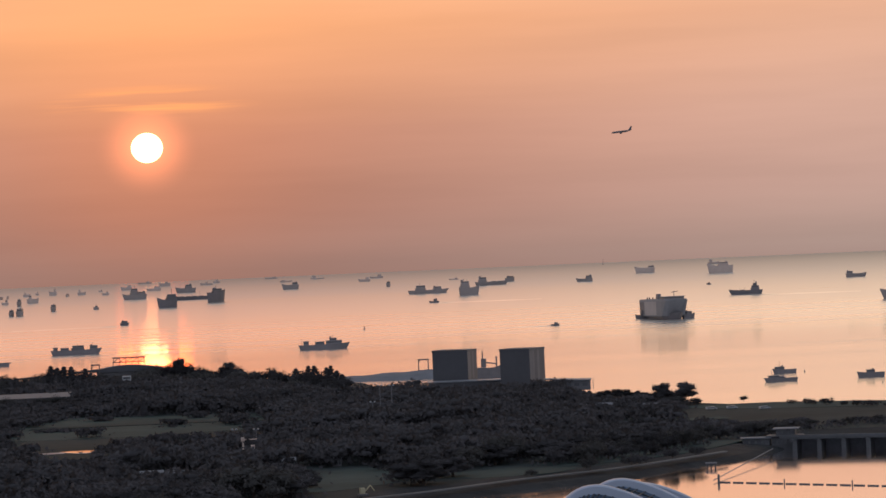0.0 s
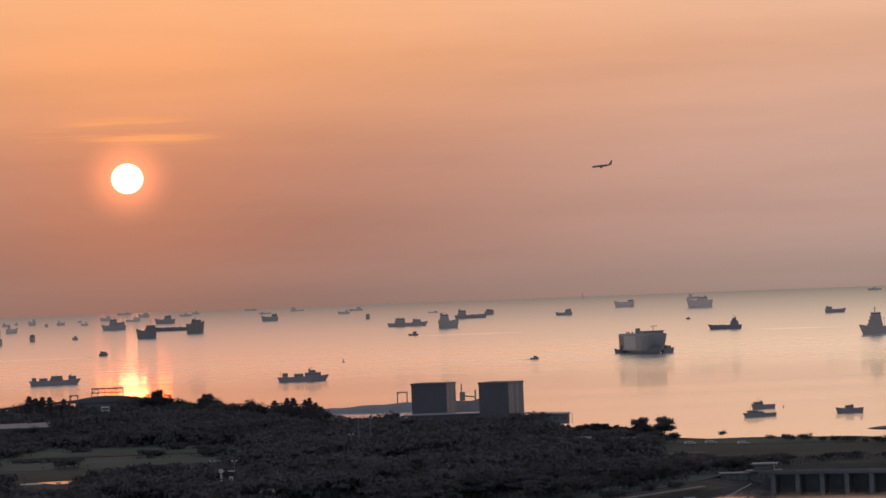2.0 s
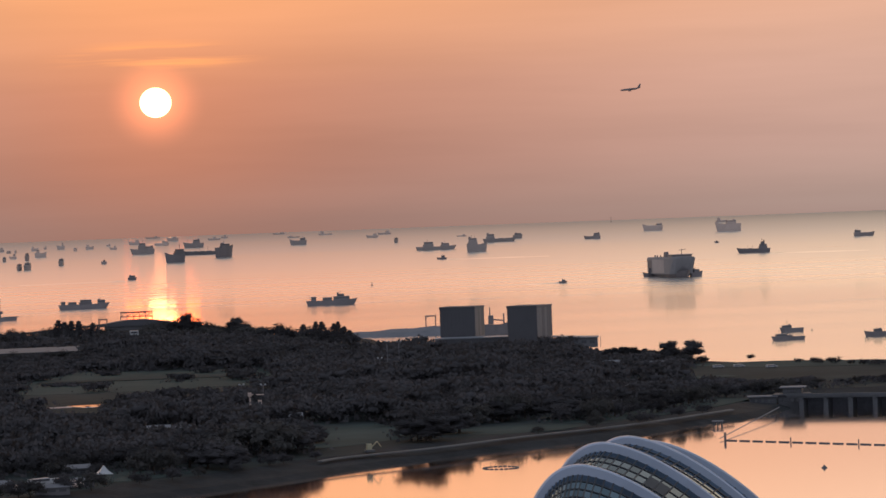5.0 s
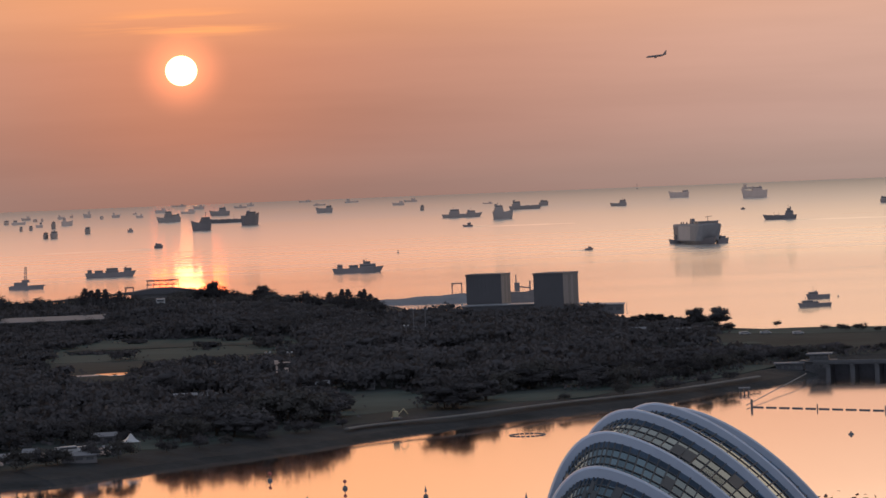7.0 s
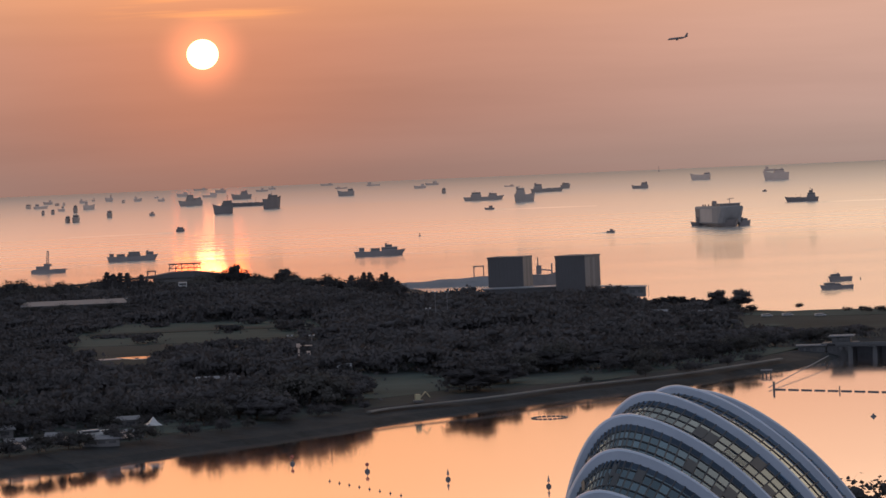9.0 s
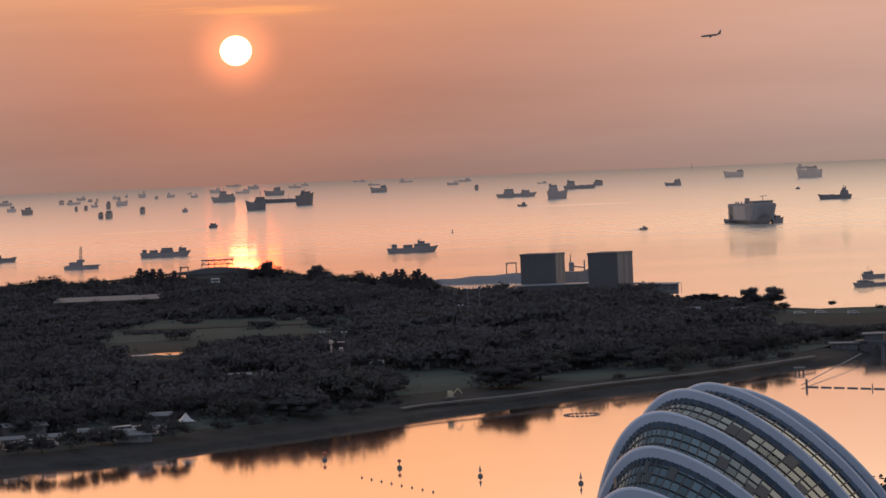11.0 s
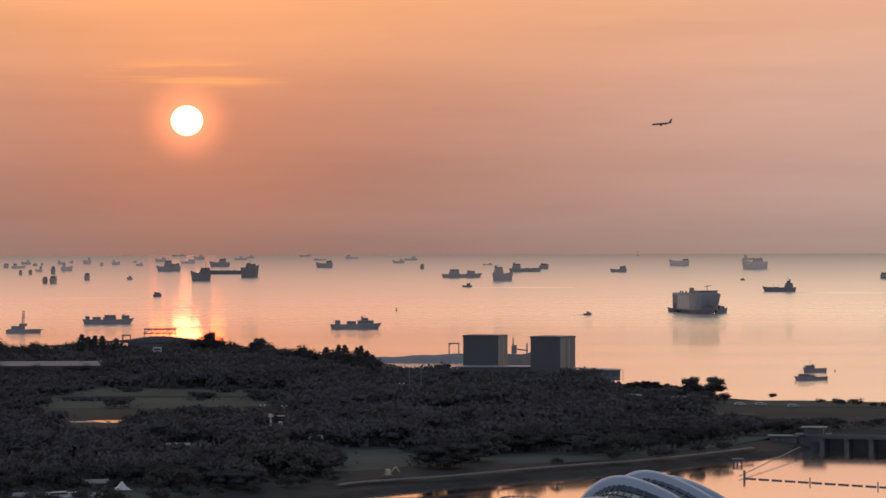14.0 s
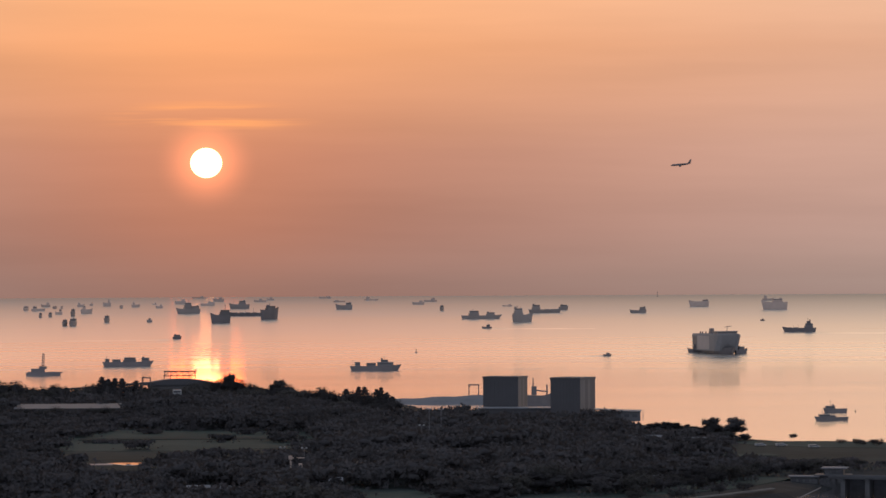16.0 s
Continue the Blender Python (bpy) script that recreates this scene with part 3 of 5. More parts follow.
ship('small dark tug on the open sea', 'tugboat', -5.362, 3882, 6.4, 1.9, 2.7, 8, 'L', PAINT_MID, [(0.3, 0.75, 2.0)], [(0.5, 4.0)])
ship('dark supply vessel with low deckhouse at anchor', 'supply vessel', -1.548, 2677, 39.1, 6.3, 3.9, 7, 'R', PAINT_DARK, [(0.10, 0.2, 3.6), (0.34, 0.52, 2.9), (0.56, 0.88, 3.5), (0.62, 0.78, 5.4)], [(0.06, 5.4), (0.7, 8.1), (0.14, 4.0)])
ship('dark ferry with a long deckhouse at anchor', 'ferry', -5.743, 2837, 41.0, 6.6, 3.8, 7, 'R', PAINT_DARK, [(0.05, 0.13, 3.2), (0.2, 0.36, 2.6), (0.42, 0.68, 4.2), (0.80, 0.95, 3.8)], [(0.08, 5.3), (0.3, 4.3), (0.86, 6.3), (0.55, 5.8)])
ship('dark harbour patrol boat at its mooring', 'boat', 6.204, 1702, 16.5, 3.6, 1.7, 14, 'L', PAINT_DARK, [(0.1, 0.42, 1.7), (0.2, 0.6, 0.9)], [(0.2, 3.7)])
ship('dark tug at its mooring', 'tugboat', 6.266, 1803, 12.3, 3.4, 2.1, 10, 'L', PAINT_DARK, [(0.06, 0.46, 1.8)], [(0.27, 4.8), (0.4, 2.7)])
ship('dark work boat with a small wheelhouse', 'boat', 7.717, 1715, 13.5, 3.5, 2.3, 8, 'L', PAINT_DARK, [(0.32, 0.62, 1.7)], [(0.45, 2.3)])
ship('container ship with tall deck stacks at anchor', 'container ship', 8.345, 3258, 48.0, 7.7, 7.5, 24, 'L', PAINT_MID, [(0.16, 0.44, 13.9), (0.6, 0.95, 10.4)], [(0.3, 19.7), (0.5, 9.3), (0.56, 9.3)])
ship('grey coaster with its wheelhouse aft', 'ship', 7.527, 3877, 23.0, 3.7, 4.0, 5, 'R', PAINT_MID, [(0.05, 0.35, 3.3)], [(0.2, 5.3)])
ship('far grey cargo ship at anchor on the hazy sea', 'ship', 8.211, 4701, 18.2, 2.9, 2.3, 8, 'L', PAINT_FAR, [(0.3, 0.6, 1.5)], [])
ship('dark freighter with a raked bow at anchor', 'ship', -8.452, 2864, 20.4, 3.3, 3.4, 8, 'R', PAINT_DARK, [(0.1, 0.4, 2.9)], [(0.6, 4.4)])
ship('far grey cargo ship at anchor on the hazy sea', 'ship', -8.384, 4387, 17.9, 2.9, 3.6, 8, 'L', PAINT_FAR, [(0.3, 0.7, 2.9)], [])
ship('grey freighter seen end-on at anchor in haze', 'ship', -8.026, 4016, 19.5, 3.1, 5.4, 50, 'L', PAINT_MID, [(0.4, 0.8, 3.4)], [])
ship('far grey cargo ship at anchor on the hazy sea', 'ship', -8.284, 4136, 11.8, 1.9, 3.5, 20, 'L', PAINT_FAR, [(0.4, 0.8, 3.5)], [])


def car_carrier():
    """High slab-sided vehicle ship lying nearly end-on, its bow towards the shore."""
    r, az = 3018, 4.29
    ob = thing("car_carrier", Matrix.Translation(bearing(az, r, sea_level(r))) @ pose(0, 0, 0, 0, 0, -az - 66) @ Matrix.Scale(0.83, 4), "grey slab-sided car carrier at anchor with a pale side panel", "car carrier", "ships in the roads")
    L, B, H = 82.0, 28.0, 9.0
    part("hull", hull_mesh(bmesh.new(), L * 0.87, B * 0.88, H * 0.62, 1), PAINT_DARK, ob, "dark hull")
    bm = bmesh.new()
    rings = []
    for u, w, cut, rake in ((-0.48, 0.94, 0.0, 1.5), (-0.42, 1.0, 0.0, 0.0), (0.26, 1.0, 0.0, 0.0), (0.38, 0.92, 0.6, 4.0), (0.445, 0.72, 1.6, 9.0)):
        b = B / 2 * w
        base = (u * L - math.copysign(rake, u), b * (1 - 0.045 * rake), H * 0.38)
        rings.append([(base[0], -base[1], base[2]), (u * L - cut, -b, 20.0), (u * L - cut * 1.4, -b + 1.2, 21.4), (u * L - cut * 1.4, b - 1.2, 21.4), (u * L - cut, b, 20.0), base])
    loft(bm, rings)
    garage = part("garage_block", bm, PAINT_SLAB, ob, "grey slab sides")
    part("side_panel", box(bmesh.new(), -0.28 * L, 0.10 * L, -B / 2 - 0.12, -B / 2 + 0.05, 4.6, 19.2), PAINT_PANEL, garage, "paler panel on the side")
    part("vent_strip", box(bmesh.new(), -0.44 * L, -0.30 * L, -B / 2 - 0.1, -B / 2 + 0.05, 5.5, 18.8), PAINT_DARK, garage, "darker vent strip")
    house = part("bridge_house", box(bmesh.new(), 0.16 * L, 0.30 * L, -B * 0.42, B * 0.42, 21.3, 24.3, 0.2), PAINT_MID, ob)
    part("window_band", box(bmesh.new(), 0.158 * L, 0.302 * L, -B * 0.422, B * 0.422, 22.6, 23.5), SHIP_GLASS, house, "dark window band")
    part("bridge_wing", box(bmesh.new(), 0.2 * L, 0.26 * L, -B * 0.52, B * 0.52, 23.9, 24.4), PAINT_MID, ob)
    bm = bmesh.new()
    loft(bm, [[(-0.12 * L + 3 * c * f, -3 + 2 * d * f, z) for c, d in ((-1, -1), (1, -1), (1, 1), (-1, 1))] for z, f in ((21.2, 1.0), (27.0, 0.8))])
    part("funnel", bm, PAINT_DARK, ob)
    bm = bmesh.new()
    tube(bm, (0.24 * L, 2, 24.2), (0.24 * L, 2, 30.0), 0.4, 0.25)
    tube(bm, (0.24 * L, -1.0, 28.6), (0.24 * L, 7.0, 29.6), 0.3)
    part("mast", bm, PAINT_DARK, ob)
    for x in (-0.40, -0.33, -0.22):
        part("vent_cowl", tube(bmesh.new(), (x * L, -6, 21.2), (x * L, -6, 23.4), 0.9, 0.7, 8), PAINT_DARK, ob)


car_carrier()
ship("dark harbour tug tending the car carrier", "tugboat", 3.905, 3037, 13.0, 4.5, 3.4, 10, "L", PAINT_DARK, [(0.35, 0.7, 4.5)], [(0.45, 11.0)])
ship("dark harbour tug lying at the carrier's bow", "tugboat", 4.68, 3007, 12.0, 4.5, 4.0, 30, "R", PAINT_DARK, [(0.25, 0.7, 3.0)], [(0.45, 5.0)])


def crane_barge():
    r, az = 2600, -7.16
    ob = thing("crane_barge", Matrix.Translation(bearing(az, r)) @ pose(0, 0, 0, 0, 0, -az), "dark floating crane barge with its tower raised", "barge", "ships in the roads")
    bm = bmesh.new()
    loft(bm, [[(x, -4, z0), (x, -4, z1), (x, 4, z1), (x, 4, z0)] for x, z0, z1 in ((-13, 0.5, 2.4), (-11, -0.8, 3.2), (12, -0.8, 2.6), (13.5, 0.4, 2.2))])
    part("pontoon", bm, PAINT_DARK, ob)
    part("deckhouse", box(bmesh.new(), -9.0, 1.5, -3, 3, 2.4, 5.6, 0.2), PAINT_DARK, ob)
    part("winch_house", box(bmesh.new(), -3.0, 3.0, -2.5, 2.5, 5.4, 7.4, 0.2), PAINT_DARK, ob)
    bm = bmesh.new()
    for dx in (-0.8, 0.8):
        for dy in (-0.8, 0.8):
            tube(bm, (dx, dy, 7.2), (dx * 0.7 + 0.5, dy * 0.7, 17.0), 0.28)
    for i in range(6):
        z = 7.6 + i * 1.7
        tube(bm, (-0.8 + i * 0.1, -0.8, z), (0.8 + i * 0.05, -0.8, z + 1.4), 0.15)
        tube(bm, (0.8, -0.8, z), (-0.7 + i * 0.08, -0.8, z + 1.4), 0.15)
    part("crane_tower", bm, PAINT_DARK, ob)
    part("bow_ramp", box(bmesh.new(), 3.0, 15.0, -2.5, 2.5, 2.3, 3.1, 0.1), PAINT_DARK, ob)


crane_barge()


def wake(az, r, length, side, width):
    """A low, long ridge of disturbed water behind a moving boat."""
    at = bearing(az, r, sea_level(r))
    bm = bmesh.new()
    rings = []
    for i in range(17):
        u = i / 16
        w = width * (0.5 + 1.2 * u)
        h = (0.40 + 0.2 * math.sin(u * 21)) * (1 - u) + 0.06
        x = side * u * length
        rings.append([(x, -w, -0.3), (x, -w * 0.4, h), (x, 0, h * 0.4), (x, w * 0.4, h), (x, w, -0.3)])
    loft(bm, rings, cap=False, closed=False)
    ob = new("wake", finish("wake", bm, WAKE_WATER, True))
    ob.matrix_world = Matrix.Translation(at) @ pose(0, 0, 0, 0, 0, -az)
    tagged(ob, "faint dark wake trailing behind a boat", "wake", kind="structure")


wake(-5.02, 3374, 105, -1, 9.0)
wake(2.37, 2975, 30, -1, 5.0)
wake(0.45, 3622, 110, 1, 11.0)
wake(5.95, 3469, 100, 1, 11.0)


def sea_marker(az, r, height):
    ob = thing("sea_marker", Matrix.Translation(bearing(az, r, sea_level(r))), "slim dark channel marker standing in the sea", "marker", "channel markers")
    f = min(1.0, height * 0.4)
    bm = bmesh.new()
    loft(bm, [[(q * math.cos(a), q * math.sin(a), z) for a in [i * math.tau / 8 for i in range(8)]] for z, q in ((-0.6, 0.9 * f), (0.4 * f, f), (f, 0.5 * f))])
    part("float", bm, PAINT_DARK, ob)
    part("post", tube(bmesh.new(), (0, 0, 0.9 * f), (0, 0, height), 0.3 * f, 0.22 * f), PAINT_DARK, ob)
    part("topmark", box(bmesh.new(), -0.5 * f, 0.5 * f, -0.5 * f, 0.5 * f, height - 0.8 * f, height, 0.05), PAINT_DARK, ob)


sea_marker(-0.837, 3062, 3.0)
sea_marker(6.598, 1812, 1.1)
sea_marker(3.27, 4805, 7.0)
sea_marker(7.9, 1640, 1.0)


def airliner():
    """A low aircraft far off, gear down, nose to the left."""
    d = 4700.0
    at = bearing(3.68, d, EYE_Z + d * math.tan(radians(1.96)))
    ob = thing("airliner", Matrix.Translation(at) @ pose(0, 0, 0, 0, 4, 174), "dark distant airliner descending over the sea", "airplane")
    L = 28.5
    bm = bmesh.new()
    loft(bm, [[(u * L, q * math.cos(a), z + q * math.sin(a)) for a in [i * math.tau / 10 for i in range(10)]] for u, q, z in ((0.5, 0.15, -0.4), (0.47, 0.8, -0.2), (0.40, 1.35, 0), (0.2, 1.5, 0), (-0.22, 1.5, 0), (-0.38, 0.9, 0.45), (-0.5, 0.2, 0.9))])
    part("fuselage", bm, PAINT_DARK, ob, smooth=True)
    for s in (-1, 1):
        bm = bmesh.new()
        loft(bm, [[(x, s * y, z - 0.2), (x - c * 0.5, s * y, z + 0.15), (x - c, s * y, z)] for x, y, z, c in ((3.5, 1.2, -0.9, 5.5), (-1.0, 7.0, -0.3, 3.0), (-4.0, 13.5, 0.6, 1.3))])
        part("wing", bm, PAINT_DARK, ob)
        part("engine", tube(bmesh.new(), (2.6, s * 4.8, -1.9), (-0.6, s * 4.8, -1.8), 1.0, 0.7, 10), PAINT_DARK, ob)
        bm = bmesh.new()
        loft(bm, [[(x, s * y, z), (x - c * 0.5, s * y, z + 0.15), (x - c, s * y, z)] for x, y, z, c in ((-11.0, 0.4, 0.8, 3.0), (-13.2, 5.0, 1.1, 1.4))])
        part("tailplane", bm, PAINT_DARK, ob)
    bm = bmesh.new()
    loft(bm, [[(x, -0.15, z), (x - c * 0.5, 0.15, z), (x - c, -0.15, z)] for x, z, c in ((-9.2, 0.9, 4.4), (-13.4, 6.2, 2.0))])
    part("fin", bm, PAINT_DARK, ob)


airliner()


# ---- reservoir ----
def make_reservoir():
    bm = bmesh.new()
    v = [bm.verts.new((x, y, 0.05)) for x, y in ((-950, 60), (600, 60), (600, 1250), (150, 1250), (60, 1150), (-950, 1150))]
    bm.faces.new(v)
    tagged(new("water", finish("water", bm, LAKE)), "still reservoir water mirroring the peach sky", "water", kind="structure")


make_reservoir()
strip("path", [(-30, 936), (-23, 948), (2, 972), (28, 1005), (64, 1043), (100, 1098)], 1.6, LAND_Z, PATHWAY, "pale concrete path along the reservoir bank", "path", thick=0.04)
patch("lawn", -122, 1462, 74, 108, 0, LAND_Z + 0.06, LAWN, "mown field in the parkland", "lawn", seed=1, lumps=0.4)
patch("lawn", -24, 1040, 22, 48, -12, LAND_Z + 0.06, LAWN, "sloping lawn beside the path", "lawn", seed=2)
patch("lawn", 26, 1038, 24, 16, 35, LAND_Z + 0.06, LAWN, "small lawn above the bank path", "lawn", seed=3)
patch("lawn", 158, 1385, 46, 26, -30, LAND_Z + 0.06, LAWN, "open grass beside the seashore", "lawn", seed=4)
patch("lawn", -84, 905, 30, 14, 42, LAND_Z + 0.06, LAWN, "grass round the parking ground", "lawn", seed=5)
strip("lawn", [bearing(-8.8, 1032).xy, bearing(-7.6, 1042).xy, bearing(-6.8, 1050).xy, bearing(-6.0, 1062).xy], 30.0, LAND_Z, LAWN, "narrow mown lawn between rows of trees", "lawn", thick=0.05)
strip("clearing", [bearing(3.65, 1299).xy, bearing(3.95, 1298).xy, bearing(4.28, 1296).xy], 9.0, LAND_Z, PATHWAY, "pale dry clearing beside the shore woods", "clearing", thick=0.05)
strip("lawn", [bearing(4.5, 1308).xy, bearing(4.85, 1312).xy, bearing(5.25, 1316).xy], 15.0, LAND_Z, LAWN, "open grass clearing near the point", "lawn", thick=0.05)
strip("lawn", [bearing(2.2, 1066).xy, bearing(3.2, 1082).xy, bearing(4.2, 1110).xy, bearing(5.1, 1162).xy], 20.0, LAND_Z, LAWN, "grass verge above the bank path", "lawn", thick=0.05)
strip("pond", [bearing(-5.93, 1268).xy, bearing(-5.7, 1270).xy, bearing(-5.45, 1267).xy], 15.0, LAND_Z, POOL, "narrow pond reflecting the bright sky", "pond")
strip("service_road", [bearing(-6.4, 1266).xy, bearing(-6.2, 1268).xy, bearing(-5.99, 1268).xy], 9.0, LAND_Z, ROOFING, "short pale service road beside the pond", "road")
strip("rough_grass", [(-168, 1462), (-110, 1464), (-70, 1460)], 16.0, LAND_Z, GRASS, "band of dark rough grass across the field", "grass", kind="stuff", thick=0.3)


# ---- trees ----
def ball_mesh():
    """A small faceted ball, as arrays of corners and triangles."""
    bm = bmesh.new()
    bmesh.ops.create_icosphere(bm, subdivisions=1, radius=1.0)
    bm.verts.index_update()
    v, f = np.array([p.co for p in bm.verts]), np.array([[q.index for q in t.verts] for t in bm.faces])
    bm.free()
    return v, f


BALL = ball_mesh()


def leaf_mesh(name, mat, centres, puff, cores, size, rng):
    """Many small leaf sprays that lie along the clumps they grow on; cores are the clumps' middles and radii."""
    n = len(centres)
    puff = puff / np.linalg.norm(puff, axis=1)[:, None]
    face = puff + rng.normal(0, 0.45, (n, 3))
    a = np.cross(face, rng.normal(size=(n, 3)))
    a /= np.linalg.norm(a, axis=1)[:, None]
    b = np.cross(face, a)
    b /= np.linalg.norm(b, axis=1)[:, None]
    s = (size * rng.uniform(0.6, 1.4, n))[:, None]
    v = np.stack([centres - a * s, centres - b * s * 0.65, centres + a * s, centres + b * s * 0.65], 1).reshape(-1, 3)
    m = len(cores)
    bv, bf = BALL
    if m:
        wob = rng.uniform(0.8, 1.0, (m, len(bv), 1))
        cv = (cores[:, None, :3] + bv[None] * cores[:, None, 3:] * wob).reshape(-1, 3)
        cf = (4 * n + np.arange(m)[:, None, None] * len(bv) + bf[None]).ravel()
        cp = np.tile(bv + (0, 0, 0.1), (m, 1))
    else:
        cv, cf, cp = np.zeros((0, 3)), np.zeros(0, int), np.zeros((0, 3))
    nt = len(cf) // 3
    me = bpy.data.meshes.new(name)
    me.vertices.add(4 * n + len(cv))
    me.vertices.foreach_set("co", np.concatenate([v, cv]).astype(np.float32).ravel())
    me.loops.add(4 * n + 3 * nt)
    me.loops.foreach_set("vertex_index", np.concatenate([np.arange(4 * n), cf]).astype(np.int32))
    me.polygons.add(n + nt)
    me.polygons.foreach_set("loop_start", np.concatenate([np.arange(0, 4 * n, 4), 4 * n + np.arange(0, 3 * nt, 3)]).astype(np.int32))
    me.update(calc_edges=True)
    # each spray is shaded with the roundness of the clump that it grows on
    me.attributes.new("puff", "FLOAT_VECTOR", "POINT").data.foreach_set("vector", np.concatenate([np.repeat(puff, 4, axis=0), cp]).astype(np.float32).ravel())
    me.materials.append(mat)
    return me


def crown_points(kind, n, rng):
    """Leaf places in a crown of height 1 above z = 0, about 1 wide, and which way each clump faces."""
    if kind == "spire":
        z = rng.uniform(0, 1, n) ** 1.2
        q = 0.20 * (1 - z) ** 0.7 + 0.02
        lobes = 1 + 0.35 * np.sin(z * 40 + rng.integers(0, 6))
        t = rng.uniform(0, math.tau, n)
        q = q * lobes * np.sqrt(rng.uniform(0.3, 1, n))
        return np.stack([q * np.cos(t), q * np.sin(t), 0.12 + 0.88 * z], 1), np.stack([np.cos(t), np.sin(t), 0.3 + 0 * t], 1), np.zeros((0, 6))
    lobes = 14 if kind == "broad" else 11
    mid = np.stack([rng.normal(0, 0.26, lobes), rng.normal(0, 0.26, lobes), rng.uniform(0.32, 0.80, lobes)], 1)
    if kind == "broad":
        mid *= (1.25, 1.25, 1.0)
        mid[:, 2] = 0.56 + 0.22 * rng.uniform(-1, 1, lobes)
    size = rng.uniform(0.17, 0.29, lobes)
    i = rng.integers(0, lobes, n)
    d = rng.normal(size=(n, 3))
    d /= np.linalg.norm(d, axis=1)[:, None]
    p = mid[i] + d * (size[i] * rng.uniform(0.45, 1.45, n))[:, None] * (1, 1, 0.85)
    p[:, 2] = np.clip(p[:, 2], 0.14, None)
    cores = np.concatenate([mid, size[:, None] * (0.62, 0.62, 0.5)], 1)
    return p, d + 0.30 * rng.normal(size=(n, 3)) + (0, 0, 0.1), cores


def trunk_mesh(kind, rng):
    bm = bmesh.new()
    top = 0.9 if kind == "spire" else 0.5
    bend = rng.uniform(-0.02, 0.02, 2)
    tube(bm, (0, 0, -0.03), (bend[0], bend[1], top * 0.5), 0.030, 0.022, 7)
    tube(bm, (bend[0], bend[1], top * 0.5), (0, 0, top), 0.022, 0.010, 7)
    if kind != "spire":
        for i in range(6):
            t = i * math.tau / 6 + rng.uniform(-0.4, 0.4)
            q = rng.uniform(0.2, 0.36)
            tube(bm, (bend[0], bend[1], top * rng.uniform(0.5, 0.9)), (q * math.cos(t), q * math.sin(t), rng.uniform(0.55, 0.8)), 0.012, 0.004, 5)
    return finish("trunk", bm, TIMBER)


def bank_range(az):
    return float(np.interp(az, (-8.1, -4.3, -1.4, 0.1, 1.5, 3.5, 5.7, 9.0), (832, 876, 946, 970, 1004, 1043, 1116, 1190)))


def shore_range(az):
    return float(np.interp(az, (-8.0, -3.2, -1.2, 0.5, 2.6, 3.0, 4.84, 7.0, 9.0), (2010, 2010, 1800, 1740, 1650, 1545, 1462, 1395, 1330)))


def wood_height(az, r, rng):
    """How tall the trees grow at a place in the parkland; None where it is open."""
    d, e = r - bank_range(az), shore_range(az) - r
    if d < 34 or e < 22:
        return None
    edge = noise.noise(Vector((az * 2.3, r * 0.035, 6)))
    if -6.45 + edge < az < -3.15 + edge and 1385 + 40 * edge < r < 1545 + 50 * edge:
        return None if edge < 0.38 else 1.2 + 1.5 * rng.random()
    if -4.85 < az < -3.85 and 1030 < r < 1095 or az < -5.9 and 985 < r < 1062 and rng.random() < 0.8:
        return None
    if -6.9 < az < -2.5 and 1290 < r < 1500 and noise.noise(Vector((az * 2.1, r * 0.02, 1))) < 0.42:
        return None
    if -2.15 < az < -0.35 and r < 1095 and noise.noise(Vector((az * 3, r * 0.03, 2))) < 0.45:
        return None
    if 0.3 < az < 2.2 and d < 70:
        return None
    if az < -5.0 and d < 70:
        return None if rng.random() < 0.85 else 4.5
    if 0.0 < az < 3.2 and r > 1590:
        return None
    if az > 4.4 and e < 105:
        return None
    if -1.5 < az < 0.4 and r > 1640:
        return None
    if 4.6 < az and d < 60 or az > 4.4 and r > 1270 or az > 5.2 and r > 1250:
        return None
    if az > 5.0 and r > 1200:
        return 1.5 + 1.3 * rng.random()
    if az > 3.4 and 1235 < r < 1325:
        return None if r > 1280 else 1.2 + rng.random()
    if az > 2.6 and r > 1330:
        return 2.4 + 1.8 * rng.random()
    if az > 3.3:
        return 3.6 + 2.4 * rng.random()
    if az < -1.2 and e < 260:
        base = float(np.interp(az, (-8.0, -5.5, -4.4, -3.5, -2.6, -1.9, -1.2), (7.0, 7.5, 7.0, 6.0, 4.4, 5.4, 2.5)))
        return base * rng.uniform(0.75, 1.15)
    if az > -1.2:
        return 4.5 + 4.5 * rng.random() if r > 1150 else 5.0 + 2.5 * rng.random()
    if r > 1500:
        return 2.0 + 1.8 * rng.random() if -7.7 < az < -5.9 and r < 1745 else 5 + 3 * rng.random()
    if 1205 < r < 1295 and -6.5 < az < -5.3:
        return None
    if 1120 < r < 1300 and -6.6 < az < -4.9:
        return 1.6 + 1.2 * rng.random()
    if r > 1140 and az < -2.4:
        return 2.6 + 2.2 * rng.random()
    return 4.5 + 4.0 * rng.random()


